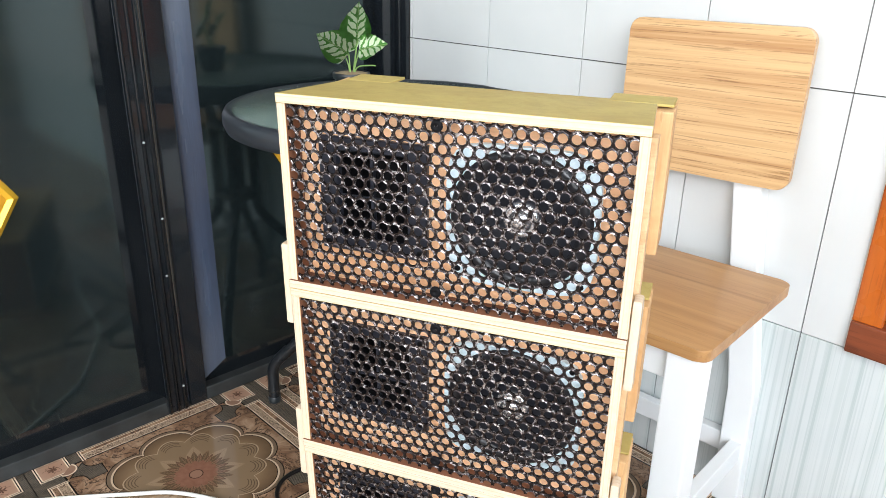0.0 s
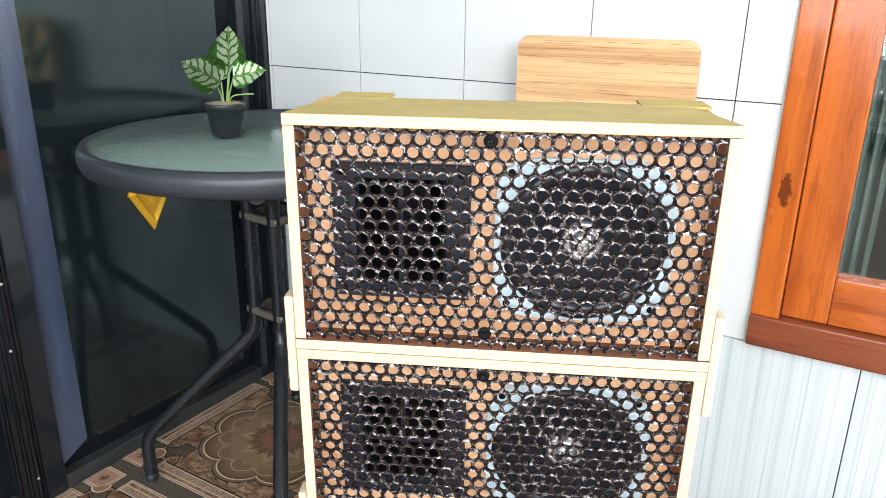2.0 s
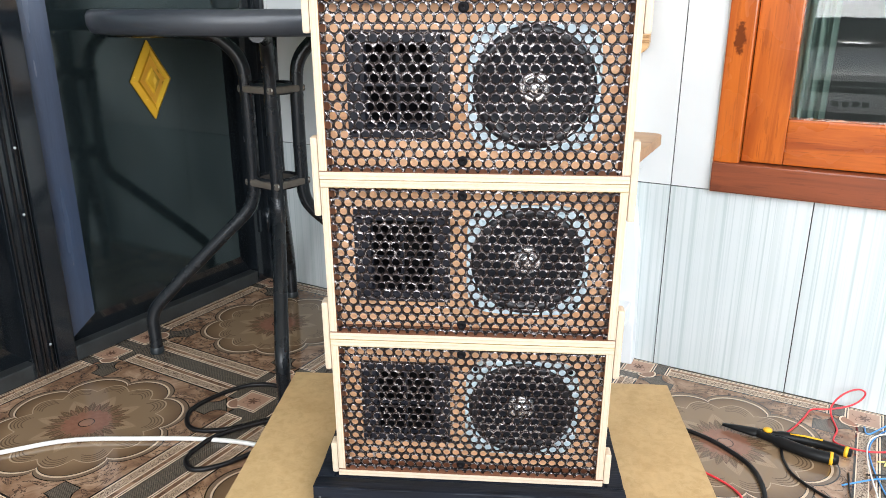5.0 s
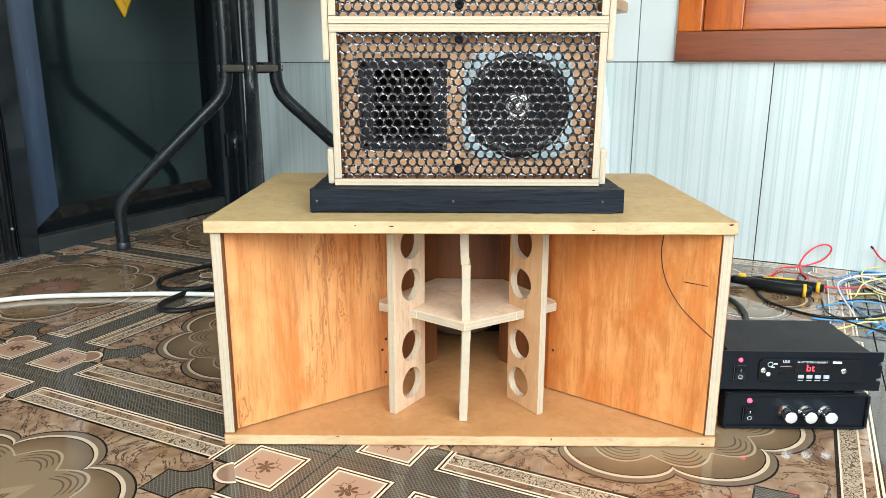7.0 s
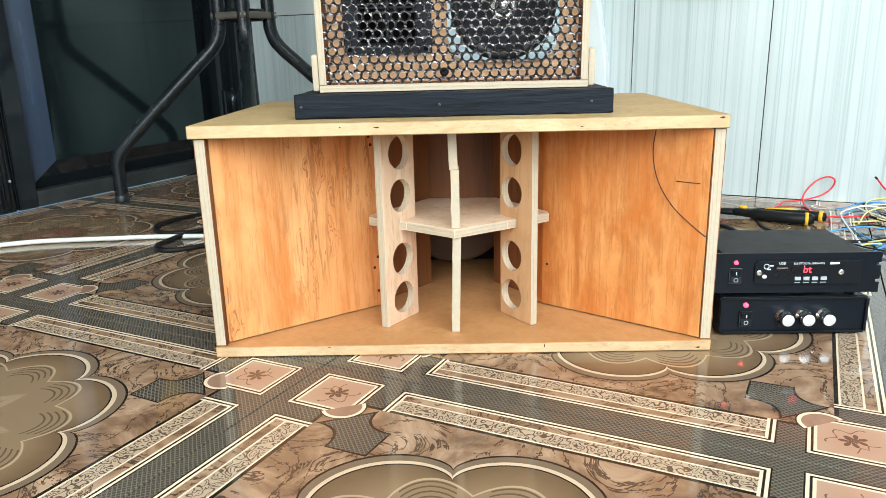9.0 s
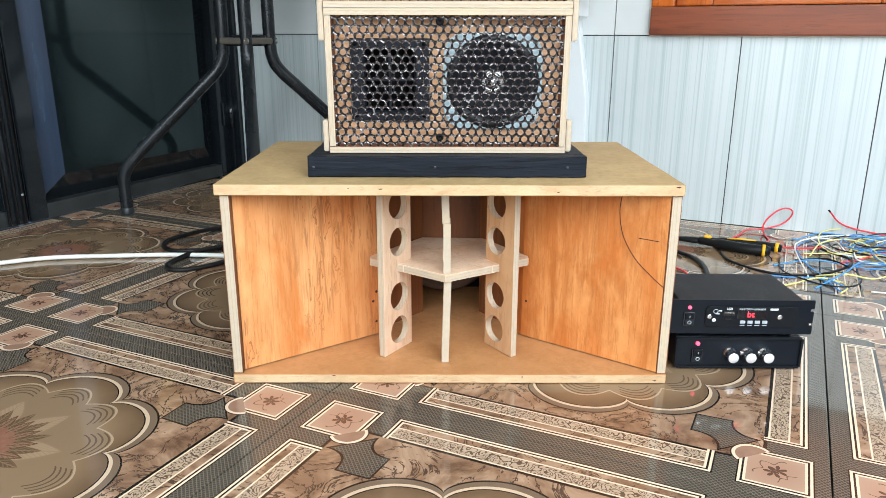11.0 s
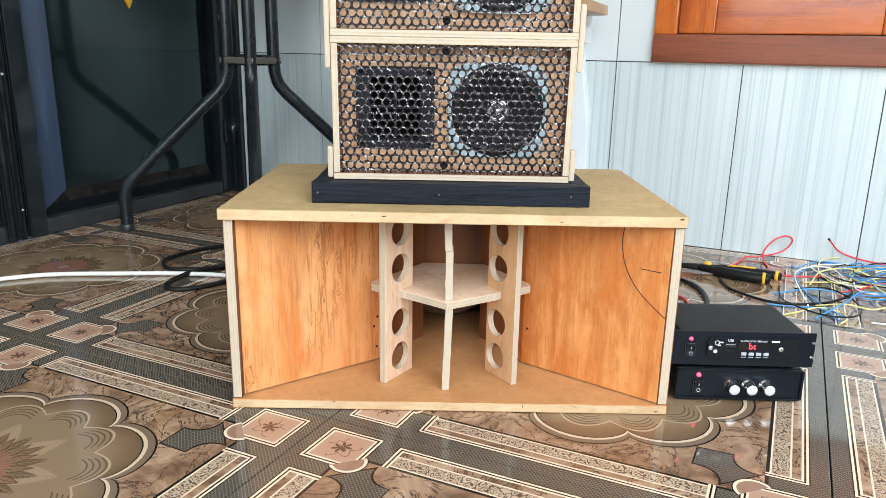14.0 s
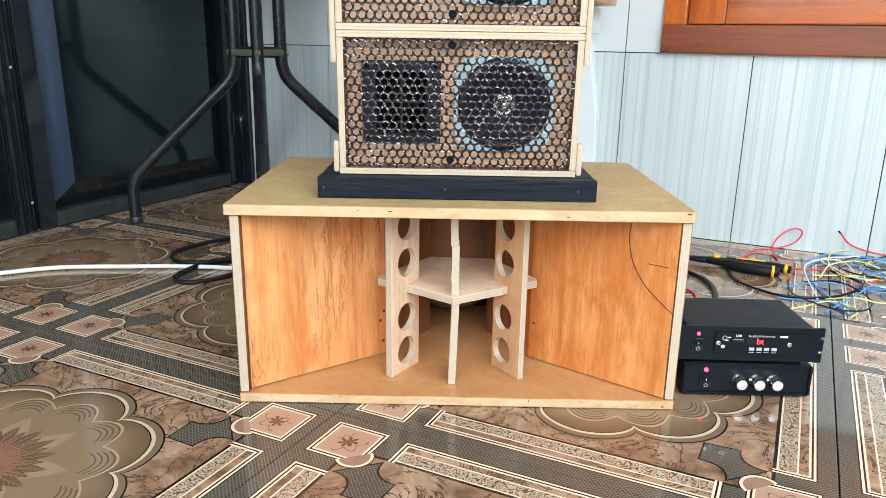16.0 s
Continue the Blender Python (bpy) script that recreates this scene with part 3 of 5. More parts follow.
def lathe(bm, profile, steps=32, m=0, axis="z", at=(0, 0, 0), closed=False):
    """Turns (radius, height) pairs round an axis; radius 0 closes to a point."""
    rings = []
    at = Vector(at)
    for r, h in profile:
        ring = []
        for i in range(1 if r == 0 else steps):
            a = 2 * math.pi * i / steps
            p = (r * math.cos(a), r * math.sin(a), h) if axis == "z" else (r * math.cos(a), h, r * math.sin(a))
            ring.append(bm.verts.new(at + Vector(p)))
        rings.append(ring)
    for a, b in zip(rings, rings[1:]):
        for i in range(steps):
            j = (i + 1) % steps
            q = [a[i % len(a)], a[j % len(a)], b[j % len(b)], b[i % len(b)]]
            q = [v for k, v in enumerate(q) if v not in q[:k]]
            if len(q) > 2:
                fc = bm.faces.new(q if axis == "z" else q[::-1])
                fc.material_index, fc.smooth = m, True


def smooth_path(pts, per=8):
    """Catmull-Rom points through the given ones."""
    P = [Vector(p) for p in pts]
    P = [2 * P[0] - P[1]] + P + [2 * P[-1] - P[-2]]
    out = []
    for i in range(1, len(P) - 2):
        a, b, c, d = P[i - 1:i + 3]
        for k in range(per):
            t = k / per
            out.append(0.5 * (2 * b + (c - a) * t + (2 * a - 5 * b + 4 * c - d) * t * t + (3 * b - a - 3 * c + d) * t ** 3))
    return out + [P[-2]]


def tube(bm, pts, r, steps=10, m=0, flat=1.0):
    """A round bar along a path."""
    pts = [Vector(p) for p in pts]
    rings, side = [], None
    for i, p in enumerate(pts):
        d = (pts[min(i + 1, len(pts) - 1)] - pts[max(i - 1, 0)]).normalized()
        if side is None:
            side = d.cross(Vector((0, 0, 1)) if abs(d.z) < 0.9 else Vector((1, 0, 0))).normalized()
        side = (side - d * side.dot(d)).normalized()
        up = d.cross(side)
        rr = r[i] if isinstance(r, (list, tuple)) else r
        rings.append([bm.verts.new(p + rr * (math.cos(2 * math.pi * k / steps) * side + flat * math.sin(2 * math.pi * k / steps) * up)) for k in range(steps)])
    for a, b in zip(rings, rings[1:]):
        for k in range(steps):
            fc = bm.faces.new((a[k], b[k], b[(k + 1) % steps], a[(k + 1) % steps]))
            fc.material_index, fc.smooth = m, True
    for ring, flip in ((rings[0], False), (rings[-1], True)):
        fc = bm.faces.new(ring[::-1] if flip else ring)
        fc.material_index = m


def mesh_of(name, bm, mats):
    bmesh.ops.recalc_face_normals(bm, faces=bm.faces)
    me = bpy.data.meshes.new(name)
    bm.to_mesh(me)
    bm.free()
    for m in mats if isinstance(mats, (list, tuple)) else [mats]:
        me.materials.append(m)
    return me


def part(name, bm, mats, parent=None, label="", at=None):
    """Links a bmesh as one mesh object, under a thing or part if one is given."""
    ob = new(name, mesh_of(name, bm, mats))
    ob.parent = parent
    if at is not None:
        ob.matrix_local = at
    if label:
        ob["label"] = label
    return ob


def thing(name, at, label, category, group="", kind=""):
    ob = new(name)
    ob.empty_display_size = 0.02
    ob.matrix_world = at
    return tagged(ob, label, category, group, kind)


def bm_of(fn, *a, **k):
    bm = bmesh.new()
    fn(bm, *a, **k)
    return bm


# ---- the setting ----
WALL_V, DOOR_U = 0.910, -1.085
ground = part("ground", bm_of(box, -150, 150, -150, 150, -1.0, -0.75), M_GROUND)
tagged(ground, "bare sandy yard ground round the porch", "ground", kind="structure")
floor = part("floor", bm_of(box, -1.35, 3.1, -2.5, 1.1, -0.75, -0.0085), M_GROUT, at=ROOM)
tagged(floor, "porch floor slab with dark joints under glazed tiles", "floor", kind="structure")


def tile_rects(u0, u1, z0, z1, hole):
    """What is left of a wall tile round the window opening."""
    a, b, c, d = hole
    if u1 <= a or u0 >= b or z1 <= c or z0 >= d:
        return [(u0, u1, z0, z1)]
    out = []
    if u0 < a:
        out.append((u0, a, z0, z1))
    if u1 > b:
        out.append((b, u1, z0, z1))
    lo, hi = max(u0, a), min(u1, b)
    if z0 < c:
        out.append((lo, hi, z0, c))
    if z1 > d:
        out.append((lo, hi, d, z1))
    return [r for r in out if r[1] - r[0] > 0.006 and r[3] - r[2] > 0.006]


HOLE = (0.028, 1.02, 0.3795, 1.46)          # window opening: u0, u1, z0, z1
WALL_END = 2.30
bm = bmesh.new()
for q in ((-1.30, HOLE[0], -0.1, 2.7), (HOLE[1], WALL_END, -0.1, 2.7), (HOLE[0], HOLE[1], -0.1, HOLE[2]), (HOLE[0], HOLE[1], HOLE[3], 2.7)):
    box(bm, q[0], q[1], WALL_V + 0.006, WALL_V + 0.20, q[2], q[3])
wall_back = tagged(part("wall_back", bm, M_GROUT, at=ROOM), "tiled porch wall with dark joints", "wall", kind="structure")
bm = bmesh.new()
box(bm, DOOR_U - 0.20, DOOR_U - 0.03, -2.5, -0.70, -0.1, 2.7)
box(bm, DOOR_U - 0.20, DOOR_U - 0.03, -0.70, WALL_V + 0.006, 2.16, 2.7)
tagged(part("wall_left", bm, M_PLASTER, at=ROOM), "plain plastered wall beside the black doors", "wall", kind="structure")
ceiling = part("ceiling", bm_of(box, -1.35, 3.1, -2.5, 1.1, 2.7, 2.85), M_CEIL, at=ROOM)
tagged(ceiling, "plain white porch ceiling", "ceiling", kind="structure")
bm = bmesh.new()
box(bm, -1.28, -1.10, -2.5, -2.32, -0.0084, 2.7)
box(bm, 2.92, 3.1, -2.5, -2.32, -0.0084, 2.7)
tagged(part("porch_column", bm, M_PLASTER, at=ROOM), "plain plastered porch columns holding the ceiling", "column", kind="structure")
yard = part("yard_wall", bm_of(box, -16, 18, -14.2, -14.0, -0.75, 1.7), M_PLASTER, at=ROOM)
tagged(yard, "plain plastered compound wall across the yard", "wall", kind="structure")

# window in the tiled wall
window = thing("window_1", ROOM @ pose(0, WALL_V, 0), "varnished orange timber window with clear glass and a red-brown bottom rail", "window", kind="structure")
U0, U1, Z0, Z1 = HOLE
bm = bmesh.new()
box(bm, U0, U0 + 0.045, -0.010, 0.09, Z0 + 0.055, Z1, bevel=0.003)
box(bm, U1 - 0.045, U1, -0.010, 0.09, Z0 + 0.055, Z1, bevel=0.003)
part("frame_upright", bm, M_WINDOW, window)
part("frame_head", bm_of(box, U0 + 0.045, U1 - 0.045, -0.010, 0.09, Z1 - 0.045, Z1, bevel=0.003), M_WINDOW_H, window)
part("bottom_rail", bm_of(box, U0, U1, -0.014, 0.09, Z0, Z0 + 0.055, bevel=0.003), M_SILL, window, "red-brown varnished bottom rail")
for k, (a, b) in enumerate(((U0 + 0.046, U0 + 0.476), (U0 + 0.516, U1 - 0.046))):
    sash = part("sash", bm_of(box, a, a + 0.070, 0.006, 0.045, Z0 + 0.057, Z1 - 0.047, bevel=0.003), M_WINDOW, window)
    part("stile", bm_of(box, b - 0.070, b, 0.006, 0.045, Z0 + 0.057, Z1 - 0.047, bevel=0.003), M_WINDOW, sash)
    bm = bmesh.new()
    box(bm, a + 0.070, b - 0.070, 0.006, 0.045, Z0 + 0.057, Z0 + 0.138, bevel=0.003)
    box(bm, a + 0.070, b - 0.070, 0.006, 0.045, Z1 - 0.125, Z1 - 0.047, bevel=0.003)
    part("rail", bm, M_WINDOW_H, sash)
    pane = part("pane", bm_of(box, a + 0.066, b - 0.066, 0.024, 0.028, Z0 + 0.134, Z1 - 0.121), M_PANE, sash, "clear window glass")
    pane.visible_shadow = False
part("mullion", bm_of(box, U0 + 0.477, U0 + 0.515, -0.006, 0.09, Z0 + 0.055, Z1 - 0.045, bevel=0.003), M_WINDOW, window)
rng = random.Random(5)
for run in ([(U0 - 0.001, -0.0005, Z0 + 1.06 * k / 40) for k in range(41)], [(U0 + 0.985 * k / 50, -0.0010, Z0 - 0.0005) for k in range(51)]):
    run = [Vector(p) + Vector((rng.uniform(-1, 1), rng.uniform(-0.5, 0.5), rng.uniform(-1, 1))) * 0.0008 for p in run]
    part("caulk", bm_of(tube, run, [rng.uniform(0.0014, 0.0032) for p in run], 7), M_PLASTER, window, "uneven pale mortar bead")
# added room box; its dark colour stands for the unlit inside
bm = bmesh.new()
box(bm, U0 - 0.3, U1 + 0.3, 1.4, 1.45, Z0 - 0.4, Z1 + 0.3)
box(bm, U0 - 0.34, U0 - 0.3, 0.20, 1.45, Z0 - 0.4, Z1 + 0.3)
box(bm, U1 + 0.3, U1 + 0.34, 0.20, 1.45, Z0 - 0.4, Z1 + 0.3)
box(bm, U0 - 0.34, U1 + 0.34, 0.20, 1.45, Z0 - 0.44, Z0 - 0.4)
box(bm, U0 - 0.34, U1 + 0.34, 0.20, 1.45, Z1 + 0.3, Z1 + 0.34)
tagged(part("inner_room", bm, M_DARK, at=ROOM @ pose(0, WALL_V, 0)), "added plain room box behind the window, coloured dark for its dimness", "room", kind="structure")
bm = bmesh.new()
rows = []
for i in range(61):
    uu = U0 + 0.02 + 0.14 * i / 60
    rows.append([bm.verts.new((uu, 0.26 + 0.014 * math.sin(i * 0.75) + 0.004 * math.sin(i * 2.1), zz)) for zz in (Z0 - 0.3, Z0 + 0.4, Z1 + 0.2)])
for a, b in zip(rows, rows[1:]):
    for k in range(2):
        bm.faces.new((a[k], b[k], b[k + 1], a[k + 1])).smooth = True
bmesh.ops.solidify(bm, geom=bm.faces[:], thickness=0.002)
tagged(part("curtain", bm, M_CURTAIN, at=ROOM @ pose(0, WALL_V, 0)), "green-grey curtain hanging in folds behind the window", "curtain")


# ---- black metal doors ----
def door(name, v0, v1, label):
    """A framed door leaf, its face at local x = 0, hinged along z; stiles, sloped mouldings, flat panel, gold lozenge."""
    d = thing(name, ROOM @ pose(DOOR_U, 0, 0), label, "door", kind="structure")
    H, W, S, R = 2.08, 0.040, 0.055, 0.024
    for a, b in ((v0, v0 + W), (v1 - W, v1)):
        part("stile", bm_of(box, -0.035, 0.0, a, b, 0.004, H, bevel=0.003), M_BLACK_GLOSS, d)
    for a, b in ((0.004, 0.036), (1.02, 1.08), (H - 0.05, H)):
        part("rail", bm_of(box, -0.035, -0.0005, v0 + W, v1 - W, a, b, bevel=0.003), M_RAIL if a < 0.1 else M_BLACK_GLOSS, d)
    for a, b in ((0.036, 1.02), (1.08, H - 0.05)):
        y0, y1 = v0 + W, v1 - W
        out = [(-R, y0, a), (-R, y1, a), (-R, y1, b), (-R, y0, b)]
        inn = [(0.0, y0 + S, a + S), (0.0, y1 - S, a + S), (0.0, y1 - S, b - S), (0.0, y0 + S, b - S)]
        for k in range(4):
            j = (k + 1) % 4
            bm = bmesh.new()
            q = [bm.verts.new(Vector(p) + Vector((-0.004, 0, 0))) for p in (out[k], out[j], inn[j], inn[k])]
            w = [bm.verts.new(Vector(p) + Vector((-0.016, 0, 0))) for p in (out[k], out[j], inn[j], inn[k])]
            bm.faces.new(q), bm.faces.new(w[::-1])
            for i in range(4):
                bm.faces.new((q[i], w[i], w[(i + 1) % 4], q[(i + 1) % 4]))
            # only the left upright gets the painted-in sky sheen
            part("moulding", bm, M_MOULD_SKY if k == 3 else M_BLACK_GLOSS, d)
        part("panel", bm_of(box, -0.014, -0.0042, y0 + S, y1 - S, a + S, b - S), M_BLACK_PANEL, d)
    mid = (v0 + v1) / 2
    loz = lambda k, x: [(x, mid - 0.052 * k, 0.556), (x, mid, 0.556 - 0.083 * k), (x, mid + 0.052 * k, 0.556), (x, mid, 0.556 + 0.083 * k)]
    bm = bmesh.new()
    rings = [[bm.verts.new(p) for p in loz(k, x)] for k, x in ((1, -0.0040), (1, 0.0), (0.80, 0.008), (0.62, 0.003), (0.36, 0.003), (0.30, 0.007), (0.12, 0.010))]
    for n_, (a, b) in enumerate(zip(rings, rings[1:])):
        for i in range(4):
            bm.faces.new((a[i], a[(i + 1) % 4], b[(i + 1) % 4], b[i])).material_index = 1 if n_ == 3 else 0
    bm.faces.new(rings[-1])
    part("lozenge", bm, [M_GOLD, M_GOLD_DEEP], d, "raised gold lozenge ornament")
    return d


right_leaf = door("door_1", 0.276, 0.890, "glossy black metal door leaf with a recessed panel and gold lozenge")
left_leaf = door("door_2", -0.345, 0.269, "glossy black metal door leaf with ridged closing edge and gold lozenge")
for y in (0.228, 0.246, 0.262):
    part("ridge", bm_of(tube, [(0.0015, y, 0.006), (0.0015, y, 2.07)], 0.0035, 8), M_BLACK_GLOSS, left_leaf)
for y in (0.2215, 0.2705):
    part("worn_edge", bm_of(tube, [(0.0012, y, 0.008), (0.0012, y + 0.0004, 0.9), (0.0012, y, 2.06)], 0.0006, 6), M_RIM, left_leaf, "worn edge line")
for y, z in ((0.261, 0.066), (0.256, 0.335), (0.262, 0.46), (0.245, 0.62)):
    part("rivet", bm_of(lathe, [(0.0028, 0), (0.0024, 0.0012), (0, 0.0018)], 10, 0, "z"), M_SCUFF, left_leaf, "bare metal rivet", at=pose(0.0045, y, z, 0, 90, 0))
for z in (0.17, 1.05, 1.85):
    bm = bmesh.new()
    tube(bm, [(0.008, 0.893, z - 0.035), (0.008, 0.893, z + 0.035)], 0.008, 12)
    box(bm, 0.0, 0.004, 0.865, 0.893, z - 0.03, z + 0.03, bevel=0.001)
    part("hinge", bm, M_BLACK_GLOSS, right_leaf)
bm = bmesh.new()
box(bm, -0.05, 0.012, 0.8925, 0.9095, 0.0, 2.15, bevel=0.003)
box(bm, 0.0125, 0.030, 0.898, 0.9092, 0.0, 2.15, bevel=0.002)
box(bm, -0.05, 0.010, -0.70, -0.348, 0.0, 2.15, bevel=0.003)
box(bm, -0.05, 0.010, -0.348, 0.8924, 2.085, 2.15, bevel=0.003)
tagged(part("door_frame", bm, M_BLACK_GLOSS, at=ROOM @ pose(DOOR_U, 0, 0)), "black metal door frame in the corner of the porch", "door frame", kind="structure")


# ---- round glass-topped table ----
TABLE = pose(-0.431, 0.879, 0, 0, 0, 14)
table = thing("round_table", TABLE, "round bistro table with rippled glass top and black tube legs", "table")
bm = bmesh.new()
lathe(bm, [(0.296, 0.668), (0.303, 0.660), (0.311, 0.663), (0.316, 0.675), (0.316, 0.690), (0.311, 0.699), (0.304, 0.7015), (0.299, 0.699), (0.297, 0.694), (0.290, 0.693), (0.290, 0.668), (0.296, 0.668)], 72)
part("rim", bm, M_RIM, table, "slate-black metal rim")
part("glass_top", bm_of(lathe, [(0, 0.6935), (0.2965, 0.6935), (0.2985, 0.6955), (0.2965, 0.6985), (0, 0.6985)], 72), M_TABLE_GLASS, table, "rippled greenish glass top")
LEG = [(0.279, 0, 0.0), (0.279, 0, 0.060), (0.277, 0, 0.085), (0.262, 0, 0.112), (0.200, 0, 0.175), (0.110, 0, 0.262), (0.068, 0, 0.303), (0.053, 0, 0.330), (0.049, 0, 0.366), (0.048, 0, 0.46), (0.049, 0, 0.555), (0.054, 0, 0.600), (0.074, 0, 0.632), (0.110, 0, 0.655), (0.190, 0, 0.662), (0.295, 0, 0.664)]
leg_path = smooth_path(LEG, 6)
for k in range(4):
    turn = pose(0, 0, 0, 0, 0, 180 + 90 * k)
    leg = part("leg", bm_of(tube, leg_path, 0.0132, 12), M_BLACK_TUBE, table, at=turn)
    part("foot_cap", bm_of(lathe, [(0, 0), (0.0142, 0), (0.0146, 0.003), (0.0142, 0.014), (0.0133, 0.015)], 16, 0, "z", (0.279, 0, 0)), M_POT, leg)
    for z in (0.367, 0.554):
        part("screw", bm_of(lathe, [(0.0055, 0), (0.005, 0.0025), (0.002, 0.0035), (0, 0.0035)], 14), M_STEEL, leg, "bright screw head", at=pose(0.0605, 0, z, 0, 90, 0))
for z in (0.367, 0.554):
    bm = bmesh.new()
    lathe(bm, [(0.038, z - 0.011), (0.043, z - 0.011), (0.043, z + 0.011), (0.038, z + 0.011), (0.038, z - 0.011)], 40)
    part("leg_bracket", bm, M_BLACK_TUBE, table)
    bm = bmesh.new()
    box(bm, -0.047, 0.047, -0.047, 0.047, z - 0.008, z + 0.006, bevel=0.004)
    part("joining_block", bm, M_DUSTY, table, "dusty dark joining block", at=pose(0, 0, 0, 0, 0, 45))

# ---- potted plant ----
plant = thing("potted_plant", pose(-0.497, 0.845, 0.7022), "small variegated plant in a black plastic pot on the glass table", "plant")
part("pot", bm_of(lathe, [(0, 0), (0.0235, 0), (0.025, 0.002), (0.032, 0.046), (0.0345, 0.0465), (0.0355, 0.056), (0.0345, 0.0575), (0.033, 0.056), (0.0315, 0.047), (0.030, 0.046), (0, 0.046)], 40), M_POT, plant)
part("soil", bm_of(lathe, [(0.0328, 0.0550), (0.024, 0.0572), (0.012, 0.0580), (0, 0.0585)], 28), M_SOIL, plant)


def leaf_mesh(bm, length, width, droop, cup):
    rows = []
    N = 16
    for i in range(N + 1):
        t = i / N
        w = width * (math.sin(math.pi * min(1, t * 1.02) ** 0.62) ** 0.85 if 0 < t < 1 else 0) + 0.0004
        y, z = length * t, -droop * t * t
        rows.append([bm.verts.new((s * w, y - abs(s) * 0.12 * w, z + cup * abs(s) * w + 0.0008 * math.sin(9 * t * math.pi) * abs(s))) for s in (-1, -0.66, -0.33, 0, 0.33, 0.66, 1)])
    for a, b in zip(rows, rows[1:]):
        for k in range(6):
            bm.faces.new((a[k], a[k + 1], b[k + 1], b[k])).smooth = True
    bmesh.ops.solidify(bm, geom=bm.faces[:], thickness=0.0005)


# (root, tip, facing, half-width)
for root, tip, face, hw in (((0.012, 0.004, 0.114), (0.010, 0.012, 0.184), (-0.15, -1.0, 0.25), 0.036), ((0.001, -0.010, 0.092), (-0.066, -0.012, 0.127), (-0.10, -0.85, 0.60), 0.033), ((0.022, -0.008, 0.100), (0.080, -0.016, 0.117), (0.10, -0.85, 0.55), 0.026), ((-0.010, -0.002, 0.084), (-0.058, 0.012, 0.106), (-0.30, -0.90, 0.20), 0.019), ((0.004, 0.014, 0.098), (-0.034, 0.034, 0.138), (-0.2, -0.9, 0.4), 0.018)):
    root, y_ = Vector(root), (Vector(tip) - Vector(root))
    ln = y_.length
    y_.normalize()
    z_ = Vector(face)
    z_ = (z_ - y_ * z_.dot(y_)).normalized()
    turn = Matrix((y_.cross(z_), y_, z_)).transposed().to_4x4()
    part("leaf", bm_of(leaf_mesh, ln, hw, 0.006, 0.22), M_LEAF, plant, at=Matrix.Translation(root) @ turn)
    part("stalk", bm_of(tube, smooth_path([(root.x * 0.25, root.y * 0.3, 0.050), (root.x * 0.5, root.y * 0.6, 0.070), root], 6), 0.0012, 8), M_STEM, plant)
part("stalk", bm_of(tube, smooth_path([(0.004, 0, 0.050), (0.016, -0.004, 0.068), (0.040, -0.008, 0.073), (0.056, -0.010, 0.074)], 6), 0.0012, 8), M_STEM, plant)
part("stalk", bm_of(tube, smooth_path([(0.036, -0.006, 0.110), (0.048, -0.002, 0.122), (0.052, 0.0, 0.128)], 5), [0.0012] * 10 + [0.0005], 8), M_STEM, plant)

# ---- chair by the wall ----
chair = thing("chair", pose(0.091, 0.771, 0, 0, 0, -22), "white-framed chair with pale wood-grain seat and backrest", "chair")


def slab(bm, w, h, t, r, seg=6, bevel=0.002):
    """A flat board with rounded corners, centred, thickness along z."""
    pts = []
    for cx, cy, a0 in ((w / 2 - r, h / 2 - r, 0), (-w / 2 + r, h / 2 - r, 90), (-w / 2 + r, -h / 2 + r, 180), (w / 2 - r, -h / 2 + r, 270)):
        pts += [(cx + r * math.cos(radians(a0 + 90 * k / seg)), cy + r * math.sin(radians(a0 + 90 * k / seg))) for k in range(seg + 1)]
    prism(bm, pts, -t / 2, t / 2, bevel=bevel)


def post(bm, stations, wx, wy):
    """A square-cut post through the given centres, bottom to top."""
    rings = [[bm.verts.new((x + sx * wx, y + sy * wy, z)) for sx, sy in ((-1, -1), (1, -1), (1, 1), (-1, 1))] for x, y, z in stations]
    for a, b in zip(rings, rings[1:]):
        for k in range(4):
            bm.faces.new((a[k], a[(k + 1) % 4], b[(k + 1) % 4], b[k]))
    bm.faces.new(rings[0][::-1]), bm.faces.new(rings[-1])
    bmesh.ops.bevel(bm, geom=[ed for ed in bm.edges], offset=0.003, segments=2, affect="EDGES", profile=0.6)


part("backrest", bm_of(slab, 0.302, 0.252, 0.016, 0.020), M_CHAIR, chair, "pale wood-grain backrest board", at=pose(0.0075, 0.128, 0.750, 90, 0, 2))
part("seat", bm_of(slab, 0.348, 0.322, 0.018, 0.018), M_SEAT, chair, "tan wood-grain seat board", at=pose(0.028, -0.056, 0.477))
for s in (-1, 1):
    part("back_leg", bm_of(post, [(s * 0.152, 0.150, 0.0), (s * 0.145, 0.150, 0.25), (s * 0.114, 0.150, 0.45), (s * 0.088, 0.152, 0.66), (s * 0.080, 0.154, 0.84)], 0.024, 0.017), M_WHITE, chair)
    part("front_leg", bm_of(post, [(s * 0.150 + 0.022, -0.192, 0.0), (s * 0.146 + 0.022, -0.188, 0.4674)], 0.024, 0.024), M_WHITE, chair)
    part("side_rail", bm_of(box, s * 0.145 - 0.002, s * 0.145 + 0.020, -0.169, 0.134, 0.100, 0.140, bevel=0.002), M_WHITE, chair)
    part("side_apron", bm_of(box, s * 0.136 + 0.006, s * 0.136 + 0.028, -0.165, 0.134, 0.415, 0.4675, bevel=0.002), M_WHITE, chair)
part("front_apron", bm_of(box, -0.102, 0.146, -0.198, -0.178, 0.415, 0.4675, bevel=0.002), M_WHITE, chair)
